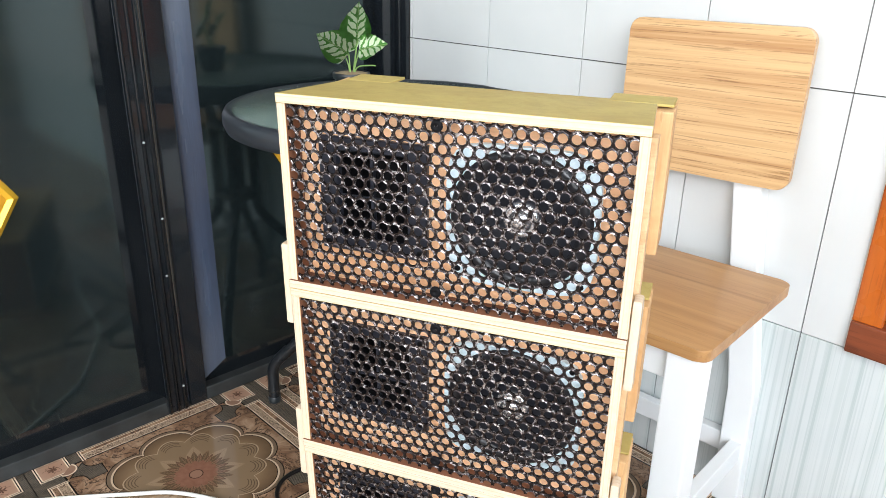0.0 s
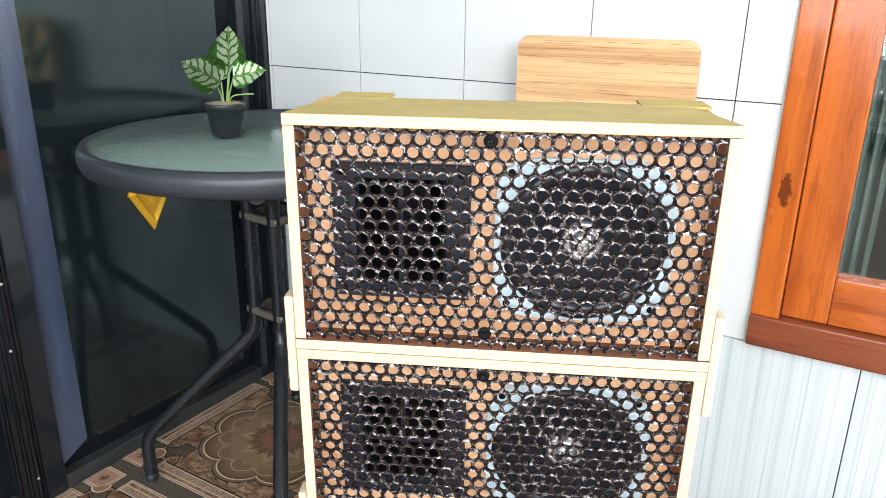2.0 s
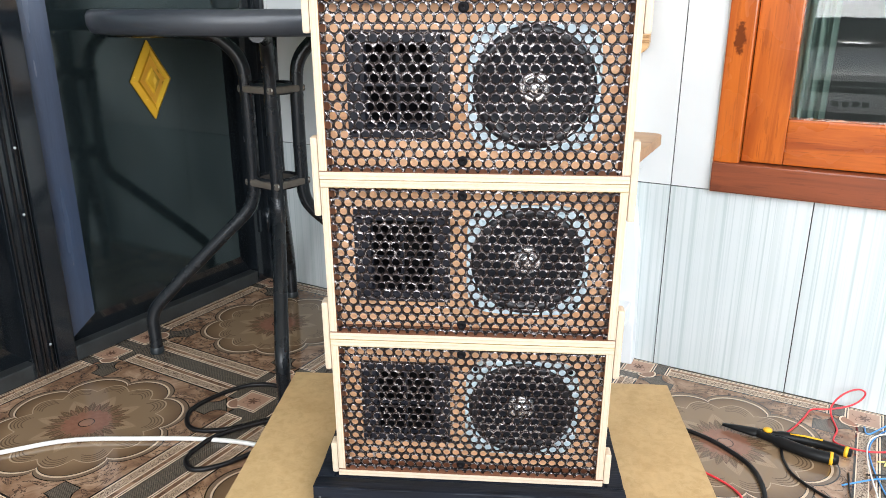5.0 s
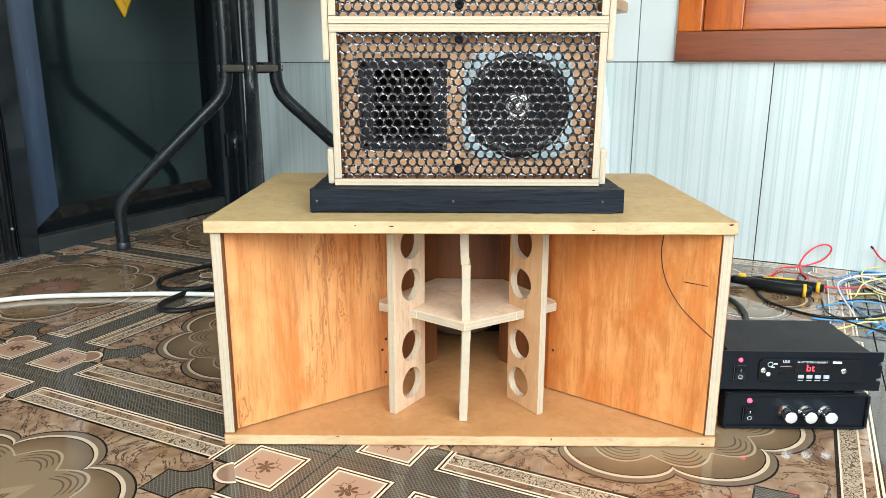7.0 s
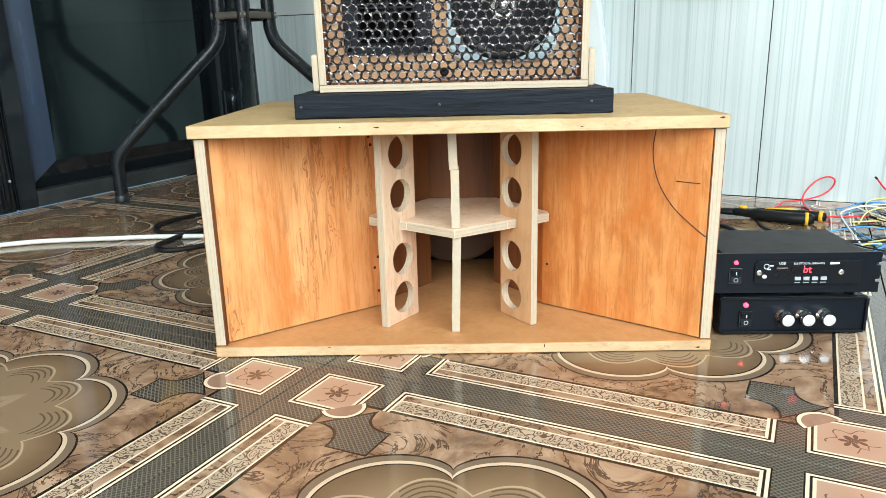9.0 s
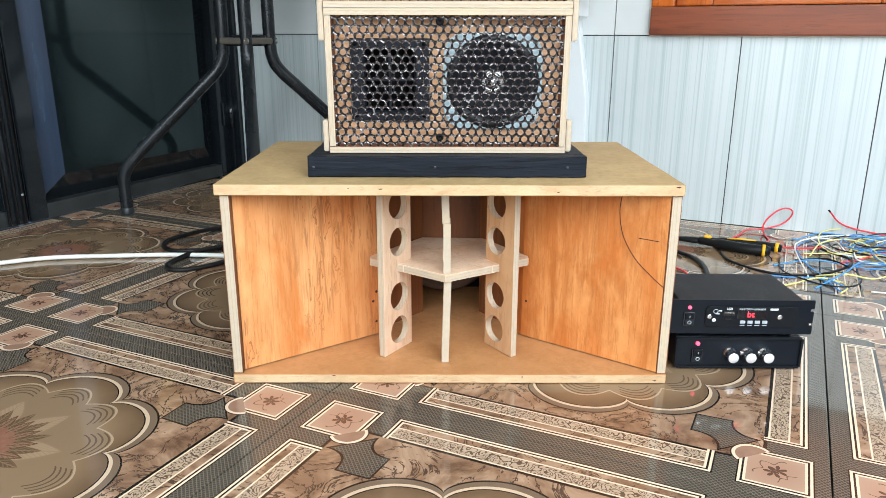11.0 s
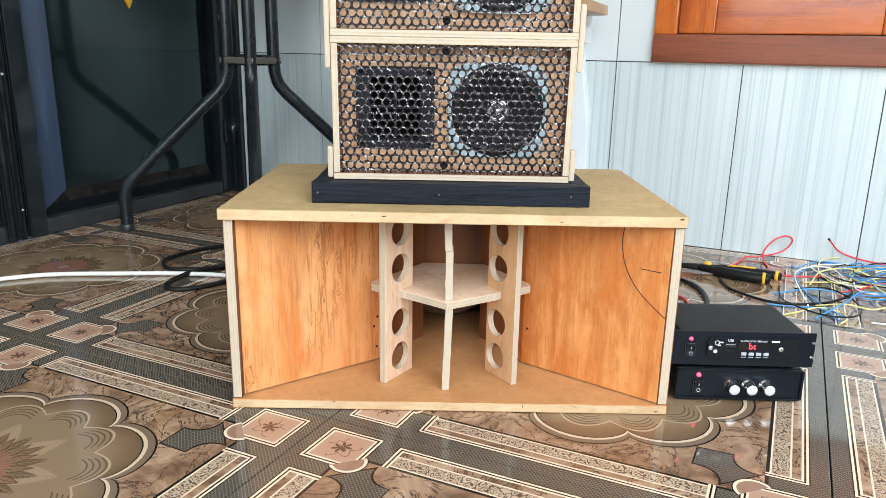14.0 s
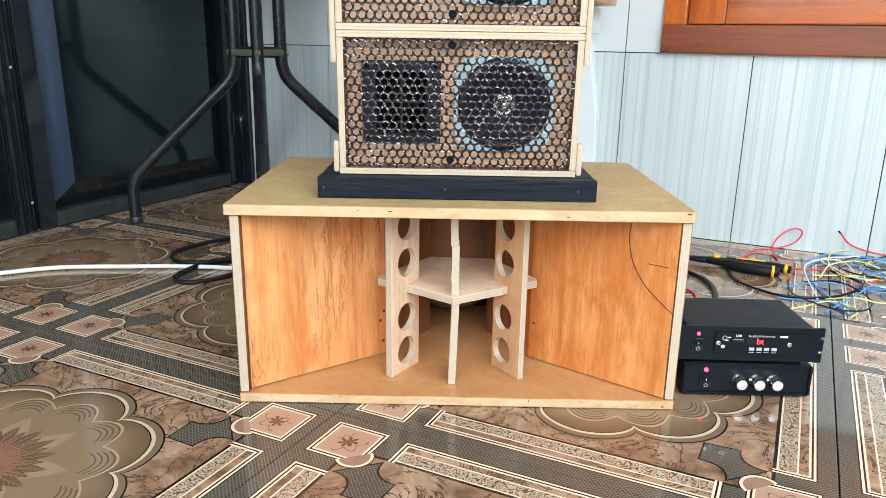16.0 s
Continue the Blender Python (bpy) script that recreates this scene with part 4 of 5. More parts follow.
part("back_rail", bm_of(box, -0.13, 0.13, 0.145, 0.165, 0.100, 0.140, bevel=0.002), M_WHITE, chair)

# ---- bass horn cabinet ----
sub = thing("bass_horn_cabinet", pose(0, 0, 0), "unfinished plywood folded-horn bass cabinet standing on the tiled floor", "speaker cabinet")
bm = bmesh.new()
box(bm, -0.250, 0.247, -0.002, 0.315, 0.2190, 0.2310, 0, 1, 2, bevel=0.0008)
worn(bm, 0.006, 0.00022, 1)
part("top_board", bm, [M_SUBLID, M_SUBEDGE], sub, "tan fibreboard top")
part("bottom_board", worn(bm_of(box, -0.246, 0.246, 0.0, 0.312, 0.0007, 0.0113, 0, 1, 2, bevel=0.0008), 0.006, 0.00020, 2), [M_SUBFLOOR, M_SUBEDGE], sub, "brown fibreboard bottom")
for s in (-1, 1):
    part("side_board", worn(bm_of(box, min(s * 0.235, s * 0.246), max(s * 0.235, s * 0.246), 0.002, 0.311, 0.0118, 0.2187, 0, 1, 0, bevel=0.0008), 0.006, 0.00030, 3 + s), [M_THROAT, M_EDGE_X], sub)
# black here stands for the unlit depth behind the throat
part("back_board", bm_of(box, -0.2347, 0.2347, 0.299, 0.311, 0.0118, 0.2187), M_HORN, sub, "back board blackened for the deep shade in the horn")


def plank(bm, a, b, t, z0, z1, holes=(), bevel=0.0006):
    """An upright board from plan point a to b, thickness t to its left, face material 0 and edges 1, with round holes (along, z, radius)."""
    a, b = Vector((*a, 0)), Vector((*b, 0))
    d = (b - a).normalized()
    nrm = Vector((-d.y, d.x, 0))
    L = (b - a).length
    if not holes:
        vs = [[bm.verts.new(p + Vector((0, 0, z))) for p in (a, b, b + nrm * t, a + nrm * t)] for z in (z0, z1)]
        for q, m in (((0, 1), 0), ((1, 2), 1), ((2, 3), 0), ((3, 0), 1)):
            bm.faces.new((vs[0][q[0]], vs[0][q[1]], vs[1][q[1]], vs[1][q[0]])).material_index = m
        bm.faces.new(vs[0][::-1]).material_index = 1
        bm.faces.new(vs[1]).material_index = 1
        return
    cuts = [z0] + [(holes[i][1] + holes[i + 1][1]) / 2 for i in range(len(holes) - 1)] + [z1]
    N = 24
    for (c, zc, r), lo, hi in zip(holes, cuts, cuts[1:]):
        rim, ring = [], []
        for k in range(N):
            an = 2 * math.pi * (k + 0.5) / N
            x, y = math.cos(an), math.sin(an)
            wob = r * (1 + 0.02 * math.sin(3 * an + zc * 90))
            ring.append((c + wob * x, zc + wob * y))
            sx = ((L - c) / x if x > 0 else -c / x) if abs(x) > 1e-6 else 9
            sy = ((hi - zc) / y if y > 0 else (lo - zc) / y) if abs(y) > 1e-6 else 9
            sc = min(sx, sy)
            rim.append((c + sc * x, zc + sc * y))
        corners = [(L, hi), (0, hi), (0, lo), (L, lo)]
        P = lambda q, off: a + d * q[0] + Vector((0, 0, q[1])) + nrm * off
        for off in (0, t):
            R1, R2 = [bm.verts.new(P(q, off)) for q in ring], [bm.verts.new(P(q, off)) for q in rim]
            for k in range(N):
                j = (k + 1) % N
                fc = [R1[k], R1[j], R2[j]]
                e1, e2 = rim[k], rim[j]
                if abs(e1[0] - e2[0]) > 1e-7 and abs(e1[1] - e2[1]) > 1e-7:
                    cn = min(corners, key=lambda q: (q[0] - (e1[0] + e2[0]) / 2) ** 2 + (q[1] - (e1[1] + e2[1]) / 2) ** 2)
                    fc.append(bm.verts.new(P(cn, off)))
                fc.append(R2[k])
                bm.faces.new(fc).material_index = 0
        A_, B_ = [bm.verts.new(P(q, 0)) for q in ring], [bm.verts.new(P(q, t)) for q in ring]
        for k in range(N):
            j = (k + 1) % N
            bm.faces.new((A_[k], B_[k], B_[j], A_[j])).material_index = 1
    for s0 in (0, L):
        q = [bm.verts.new(a + d * s0 + nrm * o + Vector((0, 0, z))) for o, z in ((0, z0), (t, z0), (t, z1), (0, z1))]
        bm.faces.new(q).material_index = 1
    bmesh.ops.remove_doubles(bm, verts=bm.verts, dist=0.00002)


Z_IN, Z_TOP = 0.0118, 0.2187
part("horn_wing", bm_of(plank, (-0.2347, 0.010), (-0.088, 0.118), 0.009, Z_IN + 0.0011, Z_TOP - 0.0009), [M_WING, M_EDGE_X], sub, "orange plywood horn wing")
right_wing = part("horn_wing", bm_of(prism, [(0.092, 0.112), (0.2347, 0.004), (0.2347, 0.0155), (0.0865, 0.1240)], Z_IN + 0.0011, Z_TOP - 0.0009, 1, 0), [M_WING2, M_EDGE_X], sub, "deep orange plywood horn wing with a pencil arc")
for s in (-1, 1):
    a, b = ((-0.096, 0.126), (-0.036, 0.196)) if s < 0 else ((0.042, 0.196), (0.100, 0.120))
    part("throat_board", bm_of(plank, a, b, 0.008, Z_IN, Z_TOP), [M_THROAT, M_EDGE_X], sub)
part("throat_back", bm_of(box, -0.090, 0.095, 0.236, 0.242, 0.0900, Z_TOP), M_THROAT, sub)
bm = bmesh.new()
lathe(bm, [(0.072, 0.2610), (0.074, 0.2560), (0.070, 0.2530), (0.065, 0.2540), (0.063, 0.2565), (0.022, 0.2600), (0.020, 0.2585), (0, 0.2520)], 40, 0, "y", (-0.006, 0, 0.095))
part("driver", bm, M_PAPER_CONE, sub, "grey-brown paper driver cone in the throat")
HOLES_Z = (0.0372, 0.0805, 0.1485, 0.1928)
part("brace_board", bm_of(plank, (-0.0770, 0.045), (-0.0470, 0.091), 0.008, Z_IN, Z_TOP, [(0.0300, z, 0.0172) for z in HOLES_Z]), [M_PINK_PLY, M_EDGE_X], sub, "narrow plywood brace drilled with four holes")
# right brace: shade on its face is put into the plywood colour
part("brace_board", bm_of(plank, (0.0440, 0.089), (0.0730, 0.046), 0.008, Z_IN, Z_TOP, [(0.0190, z, 0.0165) for z in HOLES_Z]), [M_SHADED_PLY, M_EDGE_X], sub, "narrow plywood brace drilled with four holes")
bm = bmesh.new()
prism(bm, [(-0.005, 0.026), (0.050, 0.0615), (0.062, 0.070), (0.096, 0.092), (0.096, 0.101), (0.045, 0.182), (-0.036, 0.186), (-0.097, 0.101), (-0.097, 0.090), (-0.066, 0.070), (-0.055, 0.064)], 0.1125, 0.1215, 0, 1, bevel=0.0006)
part("brace_shelf", bm, [M_PINK_PLY, M_EDGE_Z], sub, "pinkish plywood shelf between the braces")
bm = bmesh.new()
prism(bm, [(-0.0085, 0.031), (0.0000, 0.031), (0.0000, 0.062), (-0.0085, 0.062)], Z_IN, 0.1133, 0, bevel=0.0008)
for v in bm.verts:
    v.co.x += 0.0014 * (v.co.z - 0.06) / 0.05
worn(bm, 0.004, 0.00035, 11)
part("centre_brace", bm, M_EDGE_Y, sub, "pale plywood centre strip")
bm = bmesh.new()
for lo, hi, dx in ((0.1217, 0.180, 0.0), (0.1802, 0.2186, -0.0012)):
    made = prism(bm, [(-0.0078 + dx, 0.031), (0.0006 + dx, 0.031), (0.0006 + dx, 0.058), (-0.0078 + dx, 0.058)], lo, hi, 0, bevel=0.0008)
for v in bm.verts:
    v.co.x -= 0.0012 * max(0, (v.co.z - 0.178)) / 0.04
worn(bm, 0.004, 0.00035, 12)
part("centre_brace", bm, M_EDGE_Y, sub, "pale plywood centre strip")
# pencil marks and nail heads on the wings, in the wing's plane
d = Vector((0.2347 - 0.092, 0.004 - 0.112, 0)).normalized()
nr = Vector((d.y, -d.x, 0))
on = lambda s, z: Vector((0.092, 0.112, 0)) + d * s + nr * 0.0003 + Vector((0, 0, z))
arc = smooth_path([on(0.1245, 0.2185), on(0.1222, 0.1925), on(0.1284, 0.1655), on(0.1440, 0.1420), on(0.1645, 0.1250), on(0.1785, 0.1155)], 6)
part("pencil_arc", bm_of(tube, arc, 0.00048, 6), M_PEN, right_wing, "dark pencil arc")
part("pencil_line", bm_of(tube, [on(0.1466, 0.1662), on(0.1700, 0.1660)], 0.0004, 6), M_PEN, right_wing)
part("nail_head", bm_of(lathe, [(0.0016, 0), (0, 0.0005)], 10), M_PEN, right_wing, at=Matrix.Translation(on(0.006, 0.060)) @ pose(0, 0, 0, 90, 0, -37))
left_wing = [o for o in sub.children if o.name.startswith("horn_wing")][0]
d2 = Vector((-0.088 + 0.2347, 0.118 - 0.010, 0)).normalized()
n2 = Vector((d2.y, -d2.x, 0))
for s, z in ((0.172, 0.205), (0.174, 0.196), (0.177, 0.070), (0.172, 0.058), (0.176, 0.030)):
    p = Vector((-0.2347, 0.010, z)) + d2 * s + n2 * 0.0001
    part("nail_head", bm_of(lathe, [(0.0018, 0), (0, 0.0006)], 10), M_PEN, left_wing, at=Matrix.Translation(p) @ pose(0, 0, 0, 90, 0, 36))

# dents and scuffs along the front edges
dented = [o for o in sub.children if o.name.startswith(("top_board", "bottom_board"))]
for k, x, z, w, h in ((0, -0.0745, 0.2262, 0.0034, 0.0010), (0, -0.1080, 0.2268, 0.0012, 0.0008), (0, 0.1130, 0.2230, 0.0018, 0.0008), (0, 0.2395, 0.2285, 0.0030, 0.0014), (1, 0.0820, 0.0080, 0.0007, 0.0030), (1, -0.1320, 0.0098, 0.0024, 0.0008), (1, 0.2330, 0.0040, 0.0026, 0.0012)):
    bm = bm_of(lathe, [(1.0, 0), (0.7, 0.0002), (0, 0.0003)], 12)
    for v in bm.verts:
        v.co.x, v.co.y = v.co.x * w * 0.8 * (1 + 0.3 * math.sin(3 * v.co.y)), v.co.y * h * (0.6 + 0.3 * v.co.x)
    part("dent", bm, M_PEN, dented[k], at=pose(x, -0.0021 if k == 0 else -0.0001, z, 90, 0, 0))

# black plinth on the cabinet
plinth = thing("plinth", pose(0, 0, 0.2312), "black-stained timber plinth with screws on the bass cabinet", "plinth")
part("front_bar", worn(bm_of(box, -0.1565, 0.1490, 0.036, 0.054, 0.0004, 0.0233, bevel=0.0015), 0.006, 0.00045, 7), M_BASE, plinth)
part("back_bar", bm_of(box, -0.1565, 0.1490, 0.150, 0.168, 0, 0.0235, bevel=0.0015), M_BASE, plinth)
for a, b in ((-0.1562, -0.138), (0.1305, 0.1487)):
    part("side_bar", worn(bm_of(box, a, b, 0.0544, 0.1496, 0.0003, 0.0231, bevel=0.0015), 0.006, 0.0003, 8), M_BASE, plinth)
part("deck", bm_of(box, -0.1378, 0.1303, 0.0542, 0.1498, 0.012, 0.0232), M_BASE, plinth)
for x in (-0.150, -0.017, 0.128):
    part("screw", bm_of(lathe, [(0.0016, 0), (0.0012, 0.0005), (0, 0.0006)], 12), M_RIM, plinth, at=pose(x, 0.0362, 0.0115, 90, 0, 0))

# ---- mid-high boxes ----
BW, BD, BH, TP, TAPER = 0.131, 0.106, 0.1535, 0.0070, 0.055


def grille_mesh():
    """Perforated sheet, staggered round holes."""
    P, R, T = 0.0090, 0.0035, 0.0011
    bm = bmesh.new()
    hx = P / 2
    rows_n, cols_n = 19, 29
    for j in range(rows_n):
        z = 0.0072 + j * P * 0.866
        for i in range(cols_n):
            x = -0.1260 + i * P + (P / 2 if j % 2 else 0)
            if x + hx > BW or z > BH - 0.003:
                continue
            rings = [[], [], [], [], []]
            for k in range(12):
                a = radians(30 * k)
                apo = hx / math.cos(radians(((30 * k) % 60) if (30 * k) % 60 == 0 else 30))
                for ring, (rr, yy) in zip(rings, ((apo, 0.0), (R + 0.00045, -0.0002), (R + 0.00018, -0.0006), (R, -0.0003), (R * 0.97, T))):
                    ring.append(bm.verts.new((x + rr * math.cos(a), yy, z + rr * math.sin(a))))
            for ra, rb in zip(rings, rings[1:]):
                for k in range(12):
                    q = (k + 1) % 12
                    bm.faces.new((ra[k], ra[q], rb[q], rb[k])).smooth = True
    bmesh.ops.remove_doubles(bm, verts=bm.verts, dist=0.00008)
    return mesh_of("grille", bm, M_GRILLE)


def rounded_square_ring(bm, cx, cz, w, h, r, y0, y1, hole):
    """A flat frame with rounded corners round a circular hole, facing -y."""
    N = 48
    out, inn, back = [], [], []
    for k in range(N):
        a = 2 * math.pi * k / N
        x, z = math.cos(a), math.sin(a)
        p = 5.0
        s = (abs(x) ** p + abs(z) ** p) ** (-1 / p)
        o = (cx + w / 2 * s * x, cz + h / 2 * s * z)
        out.append(bm.verts.new((o[0], y0, o[1])))
        back.append(bm.verts.new((o[0], y1, o[1])))
        inn.append(bm.verts.new((cx + hole * x, y0, cz + hole * z)))
    for k in range(N):
        j = (k + 1) % N
        bm.faces.new((out[k], out[j], inn[j], inn[k]))
        bm.faces.new((out[k], back[k], back[j], out[j]))


def tweeter(bm, cx, cz):
    """A rectangular horn: flange, flare and throat vane."""
    rect = lambda w, h, y: [bm.verts.new((cx + sx * w / 2, y, cz + sz * h / 2)) for sx, sz in ((-1, -1), (1, -1), (1, 1), (-1, 1))]
    rings = [rect(0.0866, 0.0886, 0.0185), rect(0.0866, 0.0886, 0.0150), rect(0.0846, 0.0866, 0.0140), rect(0.0570, 0.0700, 0.0140), rect(0.0530, 0.0660, 0.0180), rect(0.0300, 0.0420, 0.0480)]
    for n_, (a, b) in enumerate(zip(rings, rings[1:])):
        for i in range(4):
            bm.faces.new((a[i], a[(i + 1) % 4], b[(i + 1) % 4], b[i])).material_index = 1 if n_ > 3 else 0
    bm.faces.new(rings[-1]).material_index = 1


G_MESH = grille_mesh()


def mid_box(m, label):
    b = thing("line_array_speaker", m, label, "speaker", "stacked speaker boxes")
    bk = BW - 0.007
    bm = bm_of(prism, [(-BW, 0), (BW, 0), (bk, BD), (-bk, BD)], BH - TP, BH, 0, 1, bevel=0.0003)
    bm.normal_update()
    for fc in bm.faces:         # underside dark brown, its shadow put into the colour
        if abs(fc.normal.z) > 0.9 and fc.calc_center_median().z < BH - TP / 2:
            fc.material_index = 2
    for v in bm.verts:          # the box tapers towards its back
        v.co.z -= TAPER * v.co.y
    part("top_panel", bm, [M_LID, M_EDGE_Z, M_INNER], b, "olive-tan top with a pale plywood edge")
    # bottom panel takes the same brown, as shadow behind the grille
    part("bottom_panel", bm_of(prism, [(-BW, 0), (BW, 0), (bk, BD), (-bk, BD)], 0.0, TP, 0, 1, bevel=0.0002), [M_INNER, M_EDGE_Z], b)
    for s in (-1, 1):
        pts = [(s * BW, 0.0008), (s * bk, BD), (s * (bk - TP), BD), (s * (BW - TP), 0.0008)]
        bm = bm_of(prism, pts if s > 0 else pts[::-1], TP + 0.0002, BH - TP - 0.0002, 1, 0, bevel=0.0006)
        bm.normal_update()
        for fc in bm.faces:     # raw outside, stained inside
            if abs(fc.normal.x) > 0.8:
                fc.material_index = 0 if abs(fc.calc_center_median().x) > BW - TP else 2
            elif fc.normal.y < -0.5:
                fc.material_index = 1
        for v in bm.verts:
            if v.co.z > BH / 2:
                v.co.z -= TAPER * v.co.y
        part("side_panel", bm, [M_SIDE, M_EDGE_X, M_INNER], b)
        # vertical batten and rear cheek on each side
        x0, x1 = sorted((s * (BW - 0.002), s * (BW + 0.0025)))
        part("side_batten", bm_of(box, x0, x1, 0.020, 0.034, 0.010, BH - 0.012, 0, 0, 0, bevel=0.0008), M_SUBEDGE, b, "rough pale plywood batten")
        x0, x1 = sorted((s * (bk + 0.0005), s * (bk + 0.0135)))
        part("rear_cheek", bm_of(box, x0, x1, 0.086, 0.124, 0.036, BH - 0.0085, 0, 0, 0, bevel=0.0012), M_SIDE, b, "rough plywood rear rigging cheek")
    for x0, x1 in ((-bk - 0.0004, -bk + 0.040), (bk - 0.034, bk + 0.0125)):
        part("rear_block", bm_of(box, x0, x1, 0.0950, 0.1250, BH - 0.0070, BH - 0.0049, bevel=0.0008), M_LID, b, "olive-tan rear rigging block")
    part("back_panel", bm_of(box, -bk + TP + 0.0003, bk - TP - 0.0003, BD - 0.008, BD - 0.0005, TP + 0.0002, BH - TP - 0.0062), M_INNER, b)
    bm = bmesh.new()
    x0, x1, z0, z1 = -BW + TP + 0.0012, BW - TP - 0.0012, TP + 0.0003, BH - TP - 0.0003
    for q in ((x0, -0.0917, z0, z1), (-0.0347, x1, z0, z1), (-0.0917, -0.0347, z0, 0.0430), (-0.0917, -0.0347, 0.1130, z1)):
        box(bm, q[0], q[1], 0.0180, 0.0250, q[2], q[3])
    part("baffle", bm, M_BAFFLE, b, "brown stained wooden baffle")
    grille = new("grille", G_MESH)
    grille.parent, grille.matrix_local = b, pose(0, 0.0030, 0)
    grille["label"] = "black perforated steel grille"
    for z in (BH - 0.0135, 0.0170):
        part("fixing_screw", bm_of(lathe, [(0.0044, 0.0012), (0.0040, -0.0006), (0.0018, -0.0009), (0.0014, 0.0004), (0, 0.0004)], 14, 0, "y"), M_HORN, grille, "black screw", at=pose(-0.0085, -0.0008, z))
    tw = part("tweeter", bm_of(tweeter, -0.0632, 0.0780), [M_DRIVER, M_HORN], b, "dark grey rectangular horn tweeter")
    for sx in (-1, 1):
        for sz in (-1, 1):
            part("screw", bm_of(lathe, [(0.0028, 0.0008), (0.0022, -0.0006), (0, -0.0008)], 10, 0, "y"), M_HORN, tw, at=pose(-0.0632 + sx * 0.0375, 0.0138, 0.0780 + sz * 0.0385))
    part("horn_vane", bm_of(box, -0.0645, -0.0619, 0.0142, 0.0185, 0.0445, 0.1115), M_DRIVER, tw)
    bar = part("horn_bar", bm_of(box, -0.0900, -0.0364, 0.0144, 0.0160, 0.0770, 0.0790), M_DRIVER, tw)
    wf = part("woofer", bm_of(rounded_square_ring, 0.0494, 0.0768, 0.1085, 0.1040, 0.02, 0.0130, 0.0185, 0.0497), M_BASKET, b, "pale blue-white square woofer gasket")
    part("surround", bm_of(lathe, [(0.0508, 0.0128), (0.0496, 0.0112), (0.0460, 0.0100), (0.0422, 0.0112), (0.0404, 0.0130)], 48, 0, "y", (0.0494, 0, 0.0768)), M_RUBBER, wf)
    part("cone", bm_of(lathe, [(0.0406, 0.0129), (0.0250, 0.0150), (0.0130, 0.0172)], 48, 0, "y", (0.0494, 0, 0.0768)), M_CONE, wf)
    part("dust_cap", bm_of(lathe, [(0.0132, 0.0171), (0.0128, 0.0150), (0.0095, 0.0140), (0.0085, 0.0152), (0.0078, 0.0120), (0.0045, 0.0098), (0, 0.0090)], 32, 0, "y", (0.0494, 0, 0.0768)), M_CAP, wf, "shiny silver dust cap")
    for sx in (-1, 1):
        for sz in (-1, 1):
            part("screw", bm_of(lathe, [(0.0026, 0.0006), (0.0020, -0.0006), (0, -0.0008)], 10, 0, "y"), M_HORN, wf, at=pose(0.0494 + sx * 0.0450, 0.0127, 0.0768 + sz * 0.0425))
    return b


# (front-bottom y, bottom z, forward lean in degrees), from the lowest up
STACK = [(0.0560, 0.2552, 2.8), (0.0480, 0.4090, 2.7), (0.0400, 0.5625, 1.9), (0.0345, 0.7163, 1.3)]
first = None
for y, z, lean in STACK:
    at = pose(-0.0035, y, z, lean, 0, 0)
    if first is None:
        first = mid_box(at, "small plywood line-array speaker box with black perforated grille")
    else:
        copy_thing(first, at)
# joining plates across the seams, one pair to each seam and one at the foot
for k, (y, z, lean) in enumerate(STACK):
    for s in (-1, 1):
        x0, x1 = sorted((s * (BW + 0.0003), s * (BW + 0.0070)))
        lo = 0.001 if k == 0 else -0.034
        plate = part("joining_plate", bm_of(box, x0, x1, 0.002, 0.016, lo, 0.036, 0, 0, 0, bevel=0.0025), M_EDGE_Y, at=pose(-0.0035, y, z, lean, 0, 0))
        tagged(plate, "pale plywood plate joining the stacked speaker boxes", "plate", "joining plates on the speaker stack")


# ---- amplifiers ----
def words(text, size, m, parent, material, name="lettering", label=""):
    cu = bpy.data.curves.new(name, "FONT")
    cu.body, cu.size, cu.extrude, cu.align_x, cu.align_y = text, size, 0.00008, "CENTER", "CENTER"
    cu.materials.append(material)
    ob = new(name, cu)
    ob.parent, ob.matrix_local = parent, m
    if label:
        ob["label"] = label
    return ob


FACE = lambda x, z, y=0.0: pose(x, y, z, 90, 0, 0)


def rocker(parent, x, z):
    sw = part("power_switch", bm_of(box, x - 0.0065, x + 0.0065, -0.0012, 0.001, z - 0.0085, z + 0.0085, bevel=0.0006), M_GLASSY, parent)
    bm = bmesh.new()
    pts = [(-0.0010, -0.0070), (-0.0036, -0.0066), (-0.0020, 0.0), (-0.0042, 0.0066), (-0.0010, 0.0070)]
    a, b = [bm.verts.new((x - 0.0048, p, z + q)) for p, q in pts], [bm.verts.new((x + 0.0048, p, z + q)) for p, q in pts]
    bm.faces.new(a), bm.faces.new(b[::-1])
    for i in range(len(pts)):
        j = (i + 1) % len(pts)
        bm.faces.new((a[i], a[j], b[j], b[i]))
    part("rocker", bm, M_AMP_FACE, sw)
    part("off_mark", bm_of(lathe, [(0.0018, 0), (0.0023, 0.0002), (0.0018, 0.0002), (0.0018, 0)], 16), M_PRINT, sw, at=pose(x, -0.0032, z - 0.0035, 90, 0, 0))
    part("on_mark", bm_of(box, x - 0.0003, x + 0.0003, -0.0037, -0.0034, z + 0.0020, z + 0.0055), M_PRINT, sw)


lower = thing("power_amplifier", pose(0.2660, 0.039, 0.0012, 0, 0, -0.5), "small black power amplifier with three chrome knobs on the floor", "amplifier")
bm = bmesh.new()
slab(bm, 0.1500, 0.0395, 0.0035, 0.004, 4, 0.0008)
part("faceplate", bm, M_AMP_FACE, lower, at=pose(0.0755, 0.003, 0.0205, 90, 0, 0))
